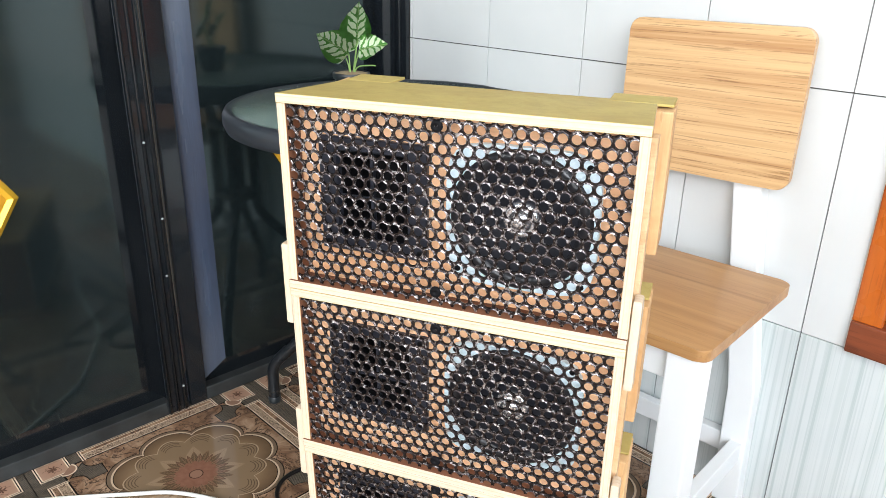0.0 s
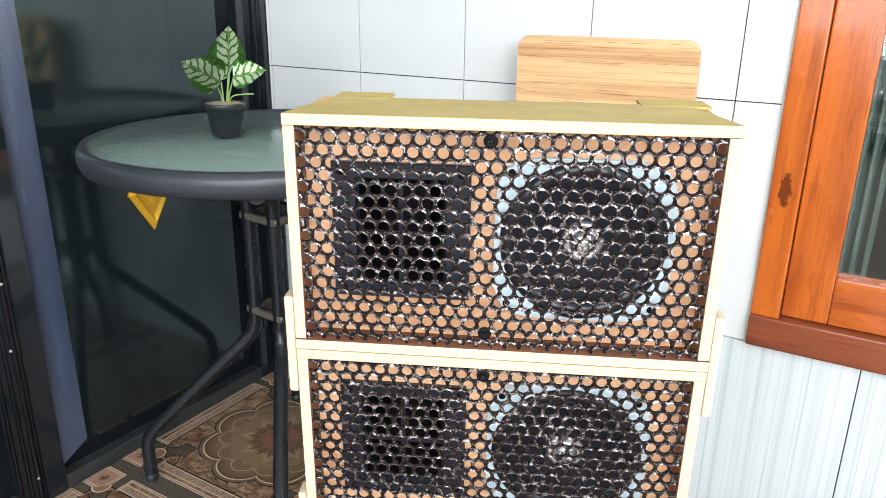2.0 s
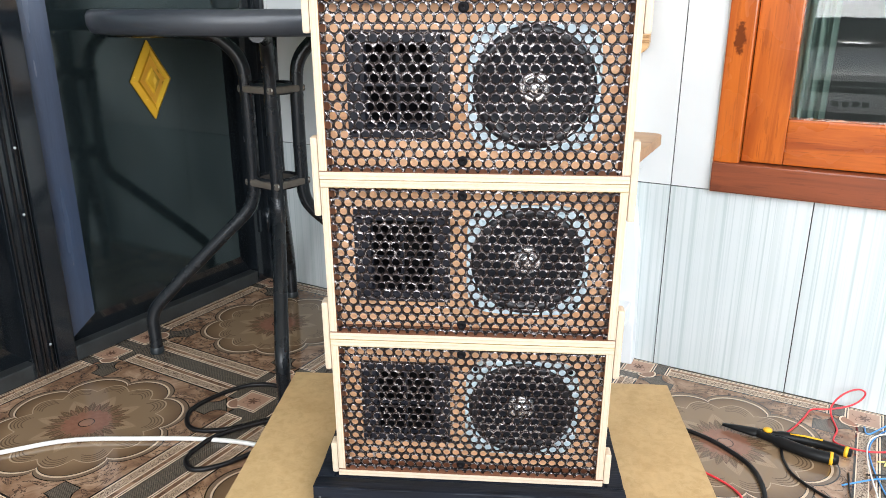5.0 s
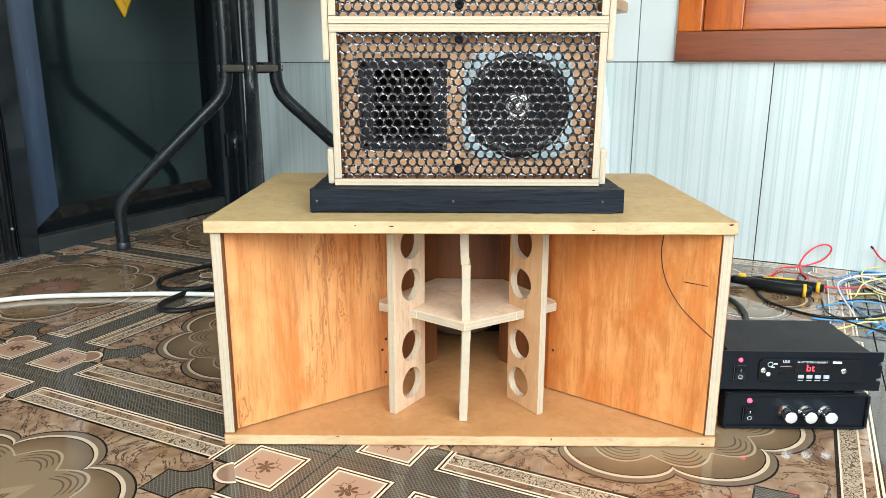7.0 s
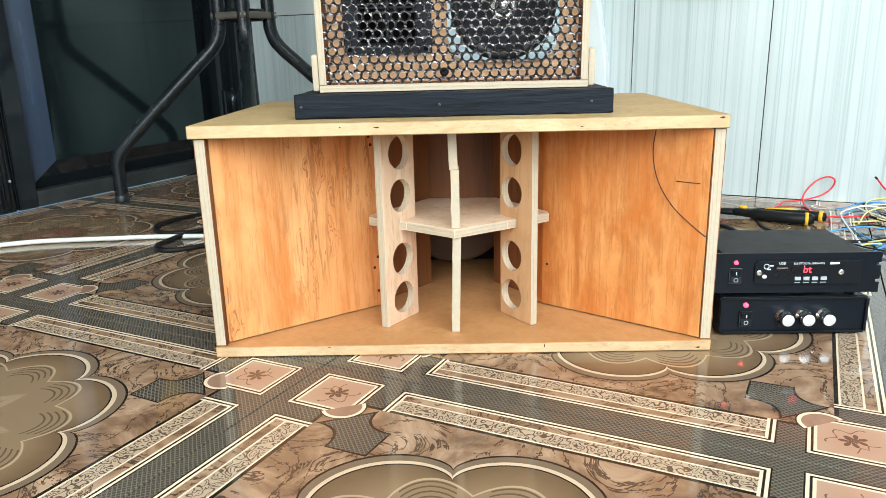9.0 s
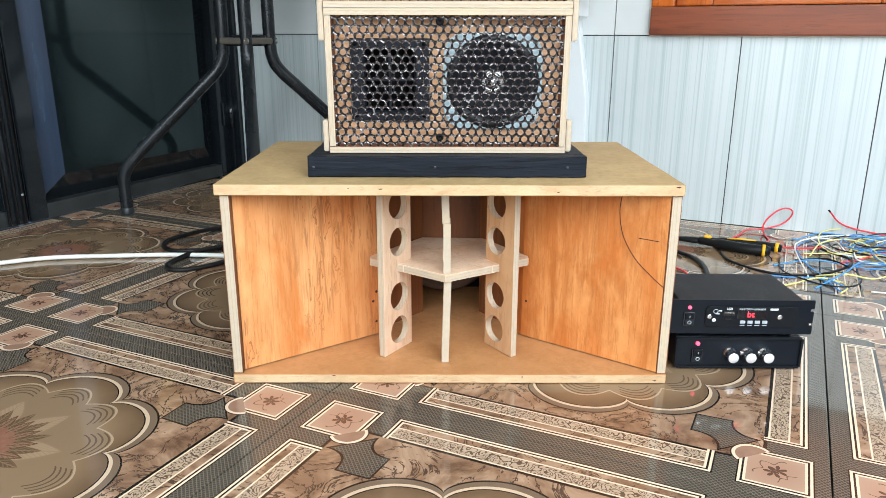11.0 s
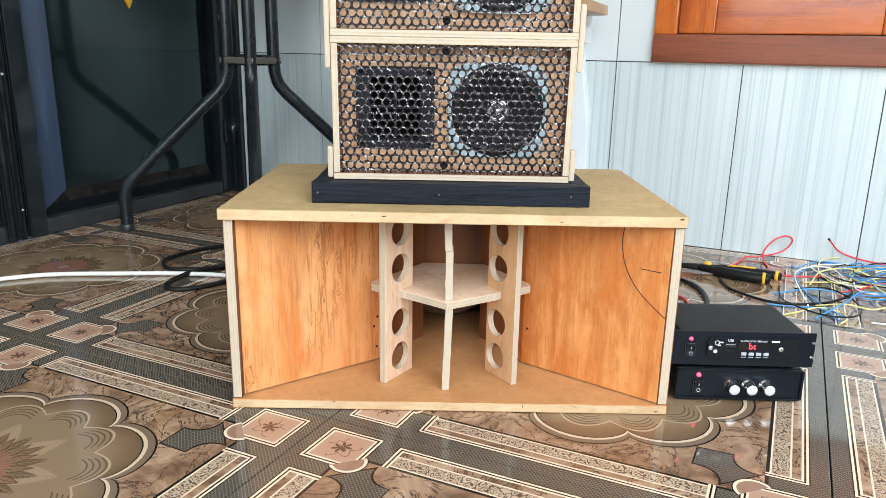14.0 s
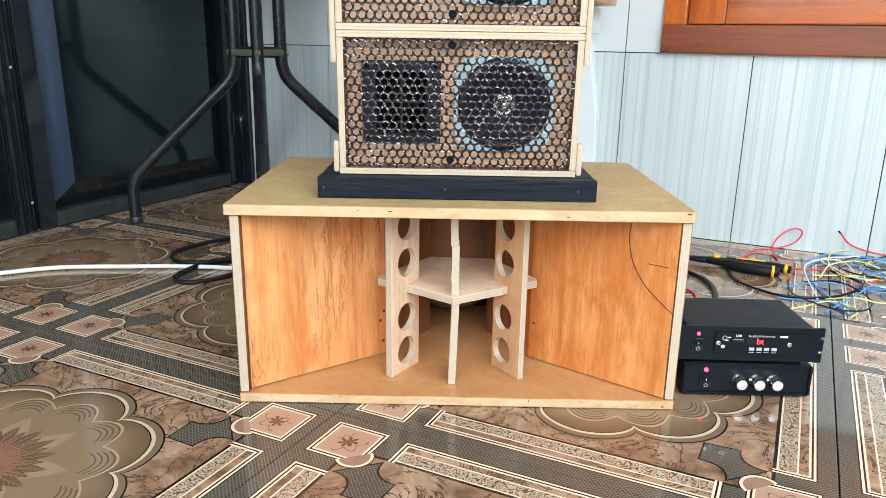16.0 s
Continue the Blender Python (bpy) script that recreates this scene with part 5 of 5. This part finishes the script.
part("housing", bm_of(box, 0.0015, 0.1495, 0.005, 0.105, 0.0015, 0.0395, bevel=0.002), M_AMP, lower)
bm = bmesh.new()
for z in (0.0022, 0.0385):
    box(bm, 0.003, 0.148, -0.0015, 0.0012, z - 0.0012, z + 0.0012, bevel=0.0005)
for x in (0.0022, 0.1488):
    box(bm, x - 0.0014, x + 0.0014, -0.0015, 0.0012, 0.0025, 0.0380, bevel=0.0005)
part("face_lip", bm, M_AMP, lower)
part("power_lamp", bm_of(lathe, [(0.0026, 0), (0.0024, 0.0016), (0.0012, 0.0026), (0, 0.0028)], 16), M_LED, lower, "lit red lamp", at=FACE(0.0270, 0.0315, 0.0012))
rocker(lower, 0.0270, 0.0170)
for x in (0.0655, 0.0860, 0.1065):
    knob = part("knob", bm_of(lathe, [(0.0078, 0), (0.0078, 0.0015), (0.0058, 0.0022), (0.0060, 0.0050), (0.0066, 0.0060), (0.0066, 0.0135), (0.0060, 0.0145)], 28), M_KNOB, lower, "chrome knob with a bright face", at=FACE(x, 0.0190, 0.0012))
    part("knob_face", bm_of(lathe, [(0.0061, 0.0144), (0.0055, 0.0149), (0, 0.0150)], 28), M_KNOB_FACE, knob)

upper = thing("media_amplifier", pose(0.2560, 0.038, 0.0465, 0, 0, -1.2), "black amplifier with lit media player panel stacked on another amplifier", "amplifier")
bm = bmesh.new()
prism(bm, [(0, 0), (0.166, 0), (0.166, 0.0105), (0.1615, 0.0105), (0.1615, 0.0140), (0.166, 0.0140), (0.166, 0.0280), (0.1615, 0.0280), (0.1615, 0.0315), (0.166, 0.0315), (0.166, 0.042), (0, 0.042)], -0.0030, 0.0, bevel=0.0003)
part("rack_face", bm, M_AMP_FACE, upper, at=pose(0, 0, 0, 90, 0, 0))
part("housing", bm_of(box, 0.0105, 0.1550, 0.0035, 0.100, 0.001, 0.0410, bevel=0.0012), M_AMP, upper)
for x in (0.02, 0.145):
    for y in (0.015, 0.09):
        part("rubber_foot", bm_of(lathe, [(0, -0.0052), (0.005, -0.0052), (0.0055, 0.0012), (0, 0.0012)], 14, 0, "z", (x, y, 0)), M_GRIP, upper)
part("power_lamp", bm_of(lathe, [(0.0022, 0), (0.0020, 0.0014), (0, 0.0022)], 14), M_LED, upper, "lit red lamp", at=FACE(0.0225, 0.0325, 0))
rocker(upper, 0.0225, 0.0185)
bm = bmesh.new()
prism(bm, [(0.0440, 0.0095), (0.1460, 0.0095), (0.1460, 0.0345), (0.0440, 0.0345), (0.0410, 0.0310), (0.0410, 0.0130)], 0.0, 0.0022, bevel=0.0005)
player = part("player_panel", bm, M_AMP, upper, "media player panel with buttons and display", at=pose(0, 0, 0, 90, 0, 0))
# inside the panel: x to the right, y up, z out of its face
part("display", bm_of(box, 0.0770, 0.1110, 0.0205, 0.0295, 0.0020, 0.0028, bevel=0.0002), M_GLASSY, player, "dark display window")
words("bt", 0.0105, pose(0.0925, 0.0253, 0.0030), player, M_DIGIT, "digits", "glowing red characters")
words("USB", 0.0040, pose(0.0675, 0.0320, 0.0025), player, M_PRINT)
words("BLUETOOTH SPEAKERS", 0.0029, pose(0.0940, 0.0316, 0.0025), player, M_PRINT)
part("brand_mark", bm_of(box, 0.1145, 0.1235, 0.0305, 0.0328, 0.0022, 0.0025), M_PRINT, player)
part("logo_mark", bm_of(lathe, [(0.0022, 0), (0.0029, 0.0003), (0.0022, 0.0003), (0.0022, 0)], 18), M_PRINT, player, at=pose(0.0520, 0.0288, 0.0022))
part("logo_mark", bm_of(box, 0.0555, 0.0590, 0.0288, 0.0302, 0.0022, 0.0025), M_PRINT, player)
part("logo_mark", bm_of(box, 0.0530, 0.0565, 0.0252, 0.0263, 0.0022, 0.0025), M_PRINT, player)
part("wireless_mark", bm_of(lathe, [(0, 0), (0.0023, 0), (0.0023, 0.0004), (0, 0.0004)], 16), M_PRINT, player, at=pose(0.0508, 0.0180, 0.0022))
part("usb_port", bm_of(box, 0.0610, 0.0740, 0.0235, 0.0292, 0.0020, 0.0027), M_GLASSY, player)
part("port_lip", bm_of(box, 0.0618, 0.0732, 0.0268, 0.0276, 0.0026, 0.0030), M_STEEL, player)
part("card_slot", bm_of(box, 0.0610, 0.0720, 0.0186, 0.0200, 0.0020, 0.0025), M_GLASSY, player)
for x in (0.0840, 0.0925, 0.1010, 0.1095):
    part("button", bm_of(box, x - 0.0030, x + 0.0030, 0.0140, 0.0178, 0.0020, 0.0032, bevel=0.0006), M_BUTTON, player, "grey button")
    part("button_caption", bm_of(box, x - 0.0028, x + 0.0028, 0.0114, 0.0121, 0.0022, 0.0025), M_BUTTON, player)
for x in (0.0455, 0.1265):
    part("screw", bm_of(lathe, [(0.0030, 0), (0.0025, 0.0008), (0.0008, 0.0006), (0, 0.0006)], 14), M_STEEL, player, at=pose(x, 0.0220, 0.0022))

# ---- pliers and cables ----
pliers = thing("wire_stripper", pose(0.505, 0.553, 0.0), "black and yellow wire stripper lying on the tiles", "tool")
HD = Vector((0.181, -0.088, 0)).normalized()
PN = Vector((-HD.y, HD.x, 0))
pl = lambda s, t, z: Vector((0, 0, z)) + HD * s + PN * t
GRIP_R = [0.0072] * 5 + [0.0098, 0.0104] + [0.0100] * 10 + [0.0104, 0.0075]
part("handle", bm_of(tube, smooth_path([pl(-0.034, -0.003, 0.011), pl(0.006, -0.014, 0.011), pl(0.050, -0.024, 0.011), pl(0.090, -0.022, 0.011)], 6), GRIP_R, 14, 0, 0.95), M_GRIP, pliers, "black rubber handle")
part("handle", bm_of(tube, smooth_path([pl(-0.034, 0.005, 0.010), pl(0.008, 0.013, 0.009), pl(0.056, 0.019, 0.009), pl(0.108, 0.013, 0.009)], 6), [r * 0.84 for r in GRIP_R], 14, 0, 0.95), M_GRIP, pliers, "black rubber handle")
part("jaw", bm_of(tube, [pl(-0.092, 0.002, 0.008), pl(-0.070, 0.001, 0.009), pl(-0.042, 0.0, 0.010), pl(-0.028, 0.001, 0.010)], [0.004, 0.008, 0.011, 0.010], 10, 0, 0.55), M_GRIP, pliers, "dark steel jaws")
part("end_band", bm_of(tube, [pl(0.0765, -0.0230, 0.011), pl(0.0815, -0.0227, 0.011)], 0.0109, 16), M_YELLOW, pliers, "yellow grip band")
part("end_band", bm_of(tube, [pl(0.097, 0.0148, 0.009), pl(0.103, 0.0140, 0.009)], 0.0092, 16), M_YELLOW, pliers, "yellow grip band")
part("inlay", bm_of(tube, [pl(0.014, 0.0125, 0.0158), pl(0.036, 0.0160, 0.0172), pl(0.064, 0.0175, 0.0170)], 0.0016, 8), M_YELLOW, pliers, "yellow grip inlay")
part("adjuster", bm_of(lathe, [(0, 0), (0.0075, 0), (0.0070, 0.0030), (0.0055, 0.0042), (0, 0.0042)], 18), M_YELLOW, pliers, "yellow adjuster", at=Matrix.Translation(pl(-0.020, 0.004, 0.0165)))


def cable(name, pts, r, material, label, category="cable", group=""):
    ob = part(name, bm_of(tube, smooth_path(pts, 9), r, 8), material)
    return tagged(ob, label, category, group)


cable("mains_cable", [(-1.02, 0.295, 0.0048), (-0.90, 0.365, 0.0048), (-0.785, 0.425, 0.0048), (-0.695, 0.466, 0.0048), (-0.575, 0.480, 0.0048), (-0.478, 0.486, 0.0048), (-0.385, 0.478, 0.0048), (-0.26, 0.440, 0.0048), (-0.12, 0.400, 0.0048), (0.02, 0.372, 0.0048)], 0.0040, M_C_WHITE, "thick white mains cable lying across the floor tiles")
cable("speaker_cable", [(-0.12, 0.42, 0.0035), (-0.26, 0.56, 0.0035), (-0.375, 0.665, 0.0036), (-0.441, 0.682, 0.0036), (-0.492, 0.647, 0.0036), (-0.529, 0.588, 0.0036), (-0.524, 0.543, 0.0036), (-0.496, 0.515, 0.0036), (-0.440, 0.522, 0.0036), (-0.366, 0.566, 0.0040), (-0.300, 0.585, 0.0100), (-0.340, 0.562, 0.0110), (-0.437, 0.505, 0.0085), (-0.472, 0.462, 0.0036), (-0.476, 0.424, 0.0036), (-0.452, 0.402, 0.0036), (-0.408, 0.422, 0.0036), (-0.330, 0.478, 0.0125), (-0.240, 0.500, 0.0120), (-0.10, 0.46, 0.0036)], 0.0044, M_C_BLACK, "black speaker cable coiled loosely on the floor tiles")
cable("power_lead", [(0.33, 0.150, 0.030), (0.345, 0.20, 0.012), (0.375, 0.290, 0.0042), (0.425, 0.380, 0.0040), (0.436, 0.465, 0.0040), (0.406, 0.530, 0.0040), (0.362, 0.574, 0.0040), (0.30, 0.60, 0.0040), (0.18, 0.55, 0.0040)], 0.0038, M_C_BLACK, "thick black lead curling behind the amplifiers")
cable("power_lead", [(0.505, 0.545, 0.0030), (0.494, 0.500, 0.0028), (0.496, 0.455, 0.0028), (0.530, 0.400, 0.0028), (0.580, 0.385, 0.0028), (0.640, 0.400, 0.0030), (0.700, 0.450, 0.0060), (0.680, 0.520, 0.0080)], 0.0024, M_C_BLACK, "thin black lead running to the wire heap")
cable("red_wire", [(0.300, 0.180, 0.020), (0.335, 0.250, 0.0030), (0.372, 0.330, 0.0022), (0.395, 0.405, 0.0022), (0.340, 0.470, 0.0022), (0.25, 0.50, 0.0022)], 0.0018, M_C_RED, "thin red wire on the floor behind the amplifiers")
cable("red_wire", [(0.500, 0.560, 0.0022), (0.545, 0.600, 0.0022), (0.580, 0.640, 0.0022), (0.602, 0.664, 0.0045), (0.632, 0.664, 0.0065), (0.667, 0.664, 0.0150), (0.685, 0.664, 0.0280), (0.689, 0.662, 0.0430), (0.677, 0.662, 0.0500), (0.658, 0.661, 0.0450), (0.641, 0.660, 0.0300), (0.631, 0.656, 0.0130), (0.628, 0.640, 0.0030), (0.620, 0.600, 0.0022), (0.600, 0.560, 0.0024), (0.640, 0.530, 0.0060), (0.700, 0.535, 0.0060)], 0.0016, M_C_RED, "thin red wire rising in a loop beside the wall", group="loose wires")
cable("red_wire", [(0.748, 0.632, 0.0500), (0.768, 0.630, 0.0290), (0.795, 0.617, 0.0190), (0.832, 0.597, 0.0140), (0.866, 0.575, 0.0080), (0.876, 0.545, 0.0040), (0.840, 0.520, 0.0060), (0.790, 0.500, 0.0100)], 0.0016, M_C_RED, "thin red wire end sticking up from the heap", group="loose wires")
part("bare_tip", bm_of(tube, [(0.748, 0.632, 0.050), (0.7445, 0.632, 0.0535)], 0.0019, 8), M_GRIP, [o for o in bpy.data.objects if o.name.startswith("red_wire")][-1])
HEAP = (("blue", 0.003, [(0.526, 0.386), (0.562, 0.375), (0.602, 0.358), (0.607, 0.308), (0.621, 0.322), (0.613, 0.349), (0.618, 0.434), (0.644, 0.535), (0.690, 0.593), (0.751, 0.621), (0.764, 0.555), (0.788, 0.518), (0.860, 0.545)]),
        ("yellow", 0.004, [(0.522, 0.330), (0.557, 0.348), (0.599, 0.361), (0.629, 0.350), (0.621, 0.316), (0.602, 0.299)]),
        ("blue", 0.005, [(0.560, 0.440), (0.632, 0.454), (0.684, 0.440), (0.713, 0.423), (0.767, 0.432), (0.840, 0.470)]),
        ("yellow", 0.007, [(0.644, 0.508), (0.690, 0.502), (0.732, 0.482), (0.790, 0.470), (0.850, 0.430)]),
        ("black", 0.008, [(0.584, 0.473), (0.558, 0.405), (0.560, 0.355), (0.590, 0.322), (0.627, 0.312), (0.663, 0.353), (0.675, 0.408), (0.657, 0.455), (0.610, 0.470)]),
        ("blue", 0.009, [(0.672, 0.614), (0.664, 0.580), (0.724, 0.616), (0.782, 0.636), (0.802, 0.602), (0.788, 0.552)]),
        ("white", 0.010, [(0.591, 0.380), (0.622, 0.496), (0.662, 0.567), (0.700, 0.577), (0.733, 0.570), (0.715, 0.485)]),
        ("red", 0.011, [(0.672, 0.451), (0.715, 0.452), (0.762, 0.475), (0.800, 0.462), (0.850, 0.500)]),
        ("yellow", 0.012, [(0.735, 0.522), (0.776, 0.564), (0.809, 0.565), (0.809, 0.525), (0.781, 0.509), (0.736, 0.507)]),
        ("yellow", 0.013, [(0.604, 0.382), (0.636, 0.352), (0.674, 0.342), (0.720, 0.355), (0.790, 0.400)]),
        ("yellow", 0.014, [(0.650, 0.496), (0.692, 0.544), (0.743, 0.554), (0.771, 0.531), (0.776, 0.501)]),
        ("blue", 0.015, [(0.573, 0.320), (0.639, 0.358), (0.699, 0.417), (0.745, 0.398), (0.810, 0.410)]),
        ("white", 0.005, [(0.652, 0.305), (0.686, 0.300), (0.740, 0.330), (0.780, 0.390)]))
WIRES = {"blue": M_C_BLUE, "yellow": M_C_YELLOW, "black": M_C_BLACK, "white": M_C_WHITE, "red": M_C_RED}
for colour, z, plan in HEAP:
    pts = [(x, min(y, 0.990 - 0.477 * x), max(0.0020, z + 0.0025 * math.sin(1.7 * i + 40 * x)) if 0 < i < len(plan) - 1 else 0.0022) for i, (x, y) in enumerate(plan)]
    cable(colour + "_wire", pts, 0.0013, WIRES[colour], "%s insulated wire tangled in a loose heap" % colour, "wire", "loose wires")
heap = random.Random(4)
for k in range(11):
    colour = ("blue", "yellow", "white", "black", "blue", "yellow")[k % 6]
    cx, cy = 0.800 + heap.uniform(-0.03, 0.06), 0.500 + heap.uniform(-0.03, 0.05)
    rx, ry, ph, tilt = heap.uniform(0.070, 0.130), heap.uniform(0.045, 0.095), heap.uniform(0, 6.28), radians(heap.uniform(-5, 55))
    turns, pts = heap.uniform(0.5, 1.1), []
    for i in range(int(14 * turns) + 4):
        a = ph + 2 * math.pi * i / 14
        wx, wy = rx * math.cos(a) * (1 + 0.16 * math.sin(2.3 * a + k)), ry * math.sin(a) * (1 + 0.16 * math.cos(1.7 * a + k))
        pts.append((cx + wx * math.cos(tilt) - wy * math.sin(tilt), cy + wx * math.sin(tilt) + wy * math.cos(tilt), 0.0025 + 0.0012 * k + 0.0030 * (1 + math.sin(1.3 * a + k))))
    cable(colour + "_wire", pts, 0.0013, WIRES[colour], "%s insulated wire tangled in a loose heap" % colour, "wire", "loose wires")

# ---- parked car in the yard, seen in the window glass ----
M_CAR = plain("white_car_paint", (0.70, 0.70, 0.69), 0.22, var=0.06, scale=3, bump=0.02, coat=0.4)
M_CAR_GLASS = plain("dark_car_glass", (0.012, 0.014, 0.016), 0.06, bump=0.01)
M_TYRE = plain("worn_tyre_rubber", (0.020, 0.020, 0.020), 0.8)
M_LAMP = plain("clear_headlamp", (0.62, 0.64, 0.66), 0.12, metal=0.6)
car = thing("parked_car", ROOM @ pose(0.10, -7.5, -0.75), "white car parked nose-in on the sandy yard", "car")


def hull(bm, stations):
    """Skins cross-sections (y, half-width, floor z, shoulder z, top z) from nose to tail."""
    rings = []
    for y, w, z0, z1, z2 in stations:
        half = [(w * 0.94, z0), (w, z0 + 0.10), (w, z1 - 0.08), (w * 0.97, z1), (w * 0.80, z2), (w * 0.40, z2 + 0.02)]
        rings.append([bm.verts.new((x, y, z)) for x, z in half] + [bm.verts.new((-x, y, z)) for x, z in half[::-1]])
    for a, b in zip(rings, rings[1:]):
        for i in range(len(a)):
            bm.faces.new((a[i], a[(i + 1) % len(a)], b[(i + 1) % len(a)], b[i])).smooth = True
    bm.faces.new(rings[0]), bm.faces.new(rings[-1][::-1])


part("body", bm_of(hull, [(0.0, 0.70, 0.22, 0.66, 0.70), (-0.10, 0.78, 0.20, 0.74, 0.80), (-0.45, 0.82, 0.18, 0.82, 0.90), (-1.05, 0.83, 0.18, 0.88, 0.98), (-2.4, 0.83, 0.18, 0.90, 1.00), (-3.5, 0.82, 0.18, 0.90, 1.00), (-4.0, 0.80, 0.22, 0.88, 0.98), (-4.12, 0.74, 0.26, 0.80, 0.88)]), M_CAR, car)
part("cabin", bm_of(hull, [(-1.02, 0.70, 0.94, 0.96, 1.00), (-1.62, 0.68, 0.94, 1.30, 1.42), (-2.3, 0.67, 0.94, 1.34, 1.47), (-3.1, 0.67, 0.94, 1.32, 1.45), (-3.75, 0.68, 0.94, 0.98, 1.02)]), M_CAR_GLASS, car, "dark glazed cabin")
part("roof", bm_of(hull, [(-1.66, 0.60, 1.42, 1.435, 1.445), (-2.3, 0.60, 1.45, 1.48, 1.495), (-3.08, 0.60, 1.43, 1.455, 1.47)]), M_CAR, car)
part("grille_opening", bm_of(box, -0.46, 0.46, -0.02, 0.012, 0.520, 0.655, bevel=0.008), M_CAR_GLASS, car, "dark radiator opening")
part("grille_bar", bm_of(box, -0.46, 0.46, 0.006, 0.024, 0.580, 0.602, bevel=0.005), M_LAMP, car)
part("bumper", bm_of(box, -0.74, 0.74, -0.10, 0.055, 0.270, 0.500, bevel=0.03), M_CAR, car)
part("number_plate", bm_of(box, -0.26, 0.26, 0.056, 0.064, 0.345, 0.455, bevel=0.003), M_PRINT, car, "pale number plate")
for k in range(4):
    part("plate_bar", bm_of(box, -0.20 + k * 0.105, -0.13 + k * 0.105, 0.0645, 0.0665, 0.370, 0.430), M_GRIP, car)
part("air_intake", bm_of(box, -0.50, 0.50, 0.0, 0.057, 0.215, 0.300, bevel=0.008), M_CAR_GLASS, car)
for s in (-1, 1):
    part("headlamp", bm_of(box, min(s * 0.49, s * 0.72), max(s * 0.49, s * 0.72), -0.10, 0.014, 0.545, 0.665, bevel=0.02), M_LAMP, car, "clear headlamp")
    part("door_mirror", bm_of(box, min(s * 0.78, s * 0.93), max(s * 0.78, s * 0.93), -1.42, -1.34, 0.98, 1.10, bevel=0.02), M_CAR, car)
    for y in (-0.78, -3.28):
        wheel = part("wheel", bm_of(lathe, [(0.19, -0.09), (0.29, -0.10), (0.31, -0.07), (0.31, 0.07), (0.29, 0.10), (0.19, 0.09)], 32), M_TYRE, car, at=pose(s * 0.755, y, 0.31, 0, 90, 0))
        part("rim", bm_of(lathe, [(0, -0.06), (0.06, -0.07), (0.17, -0.055), (0.195, -0.085), (0.195, 0.085), (0.17, 0.055), (0.06, 0.07), (0, 0.06)], 24), M_LAMP, wheel)

# ---- hedge beside the porch, mirrored in the black doors ----
M_HEDGE = plain("dark_hedge_leaf", (0.045, 0.095, 0.030), 0.55, var=0.5, scale=3, fine=40)
bm, rng = bmesh.new(), random.Random(21)
for k in range(5200):
    v0 = rng.uniform(-3.2, 4.2)
    crown = 1.05 + 0.30 * math.sin(1.9 * v0) + 0.16 * math.sin(5.3 * v0 + 1)
    z0 = -0.74 + (crown + 0.75) * rng.random() ** 0.8
    u0 = 5.6 + rng.gauss(0, 0.24) * (1.1 - 0.3 * (z0 + 0.75))
    size, turn = rng.uniform(0.035, 0.075), pose(u0, v0, z0, rng.uniform(-70, 70), rng.uniform(-70, 70), rng.uniform(0, 360))
    q = [bm.verts.new(turn @ Vector(p)) for p in ((-size, 0, 0), (0, -0.45 * size, 0.12 * size), (size, 0, 0), (0, 0.45 * size, 0.12 * size))]
    bm.faces.new((q[0], q[1], q[2])), bm.faces.new((q[0], q[2], q[3]))
tagged(part("hedge", bm, M_HEDGE, at=ROOM), "dark green garden hedge growing beside the porch", "hedge", kind="stuff")

# ---- tiles of wall and floor ----
shared = {}
for row, (z0, z1) in enumerate([(0.0, 0.379)] + [(0.379 + 0.4055 * k, 0.379 + 0.4055 * (k + 1)) for k in range(6)]):
    for c in range(17):
        u0 = -1.045 - 0.25 + 0.25 * c
        for a, b, lo, hi in tile_rects(max(u0, DOOR_U + 0.031), min(u0 + 0.25, WALL_END), z0, min(z1, 2.7), HOLE):
            if b - a < 0.006 or hi - lo < 0.006:
                continue
            key = (round(b - a, 4), round(hi - lo, 4), row == 0)
            if key not in shared:
                w, h = (b - a) / 2 - 0.0009, (hi - lo) / 2 - 0.0009
                shared[key] = mesh_of("wall_tile", bm_of(box, -w, w, 0, 0.0058, -h, h, bevel=0.0007), M_TILE_STRIPED if row == 0 else M_TILE_WHITE)
            t = new("wall_tile", shared[key])
            t.parent, t.matrix_local = wall_back, pose((a + b) / 2, WALL_V, (lo + hi) / 2)
mesh = mesh_of("floor_tile", bm_of(box, -0.2493, 0.2493, -0.2493, 0.2493, -0.008, 0.0, bevel=0.0008), M_FLOOR)
for i in range(-3, 6):
    for j in range(-5, 2):
        t = new("floor_tile", mesh)
        t.parent, t.matrix_local = floor, pose(-0.112 + 0.25 + 0.5 * i, -0.075 + 0.25 + 0.5 * j, 0)
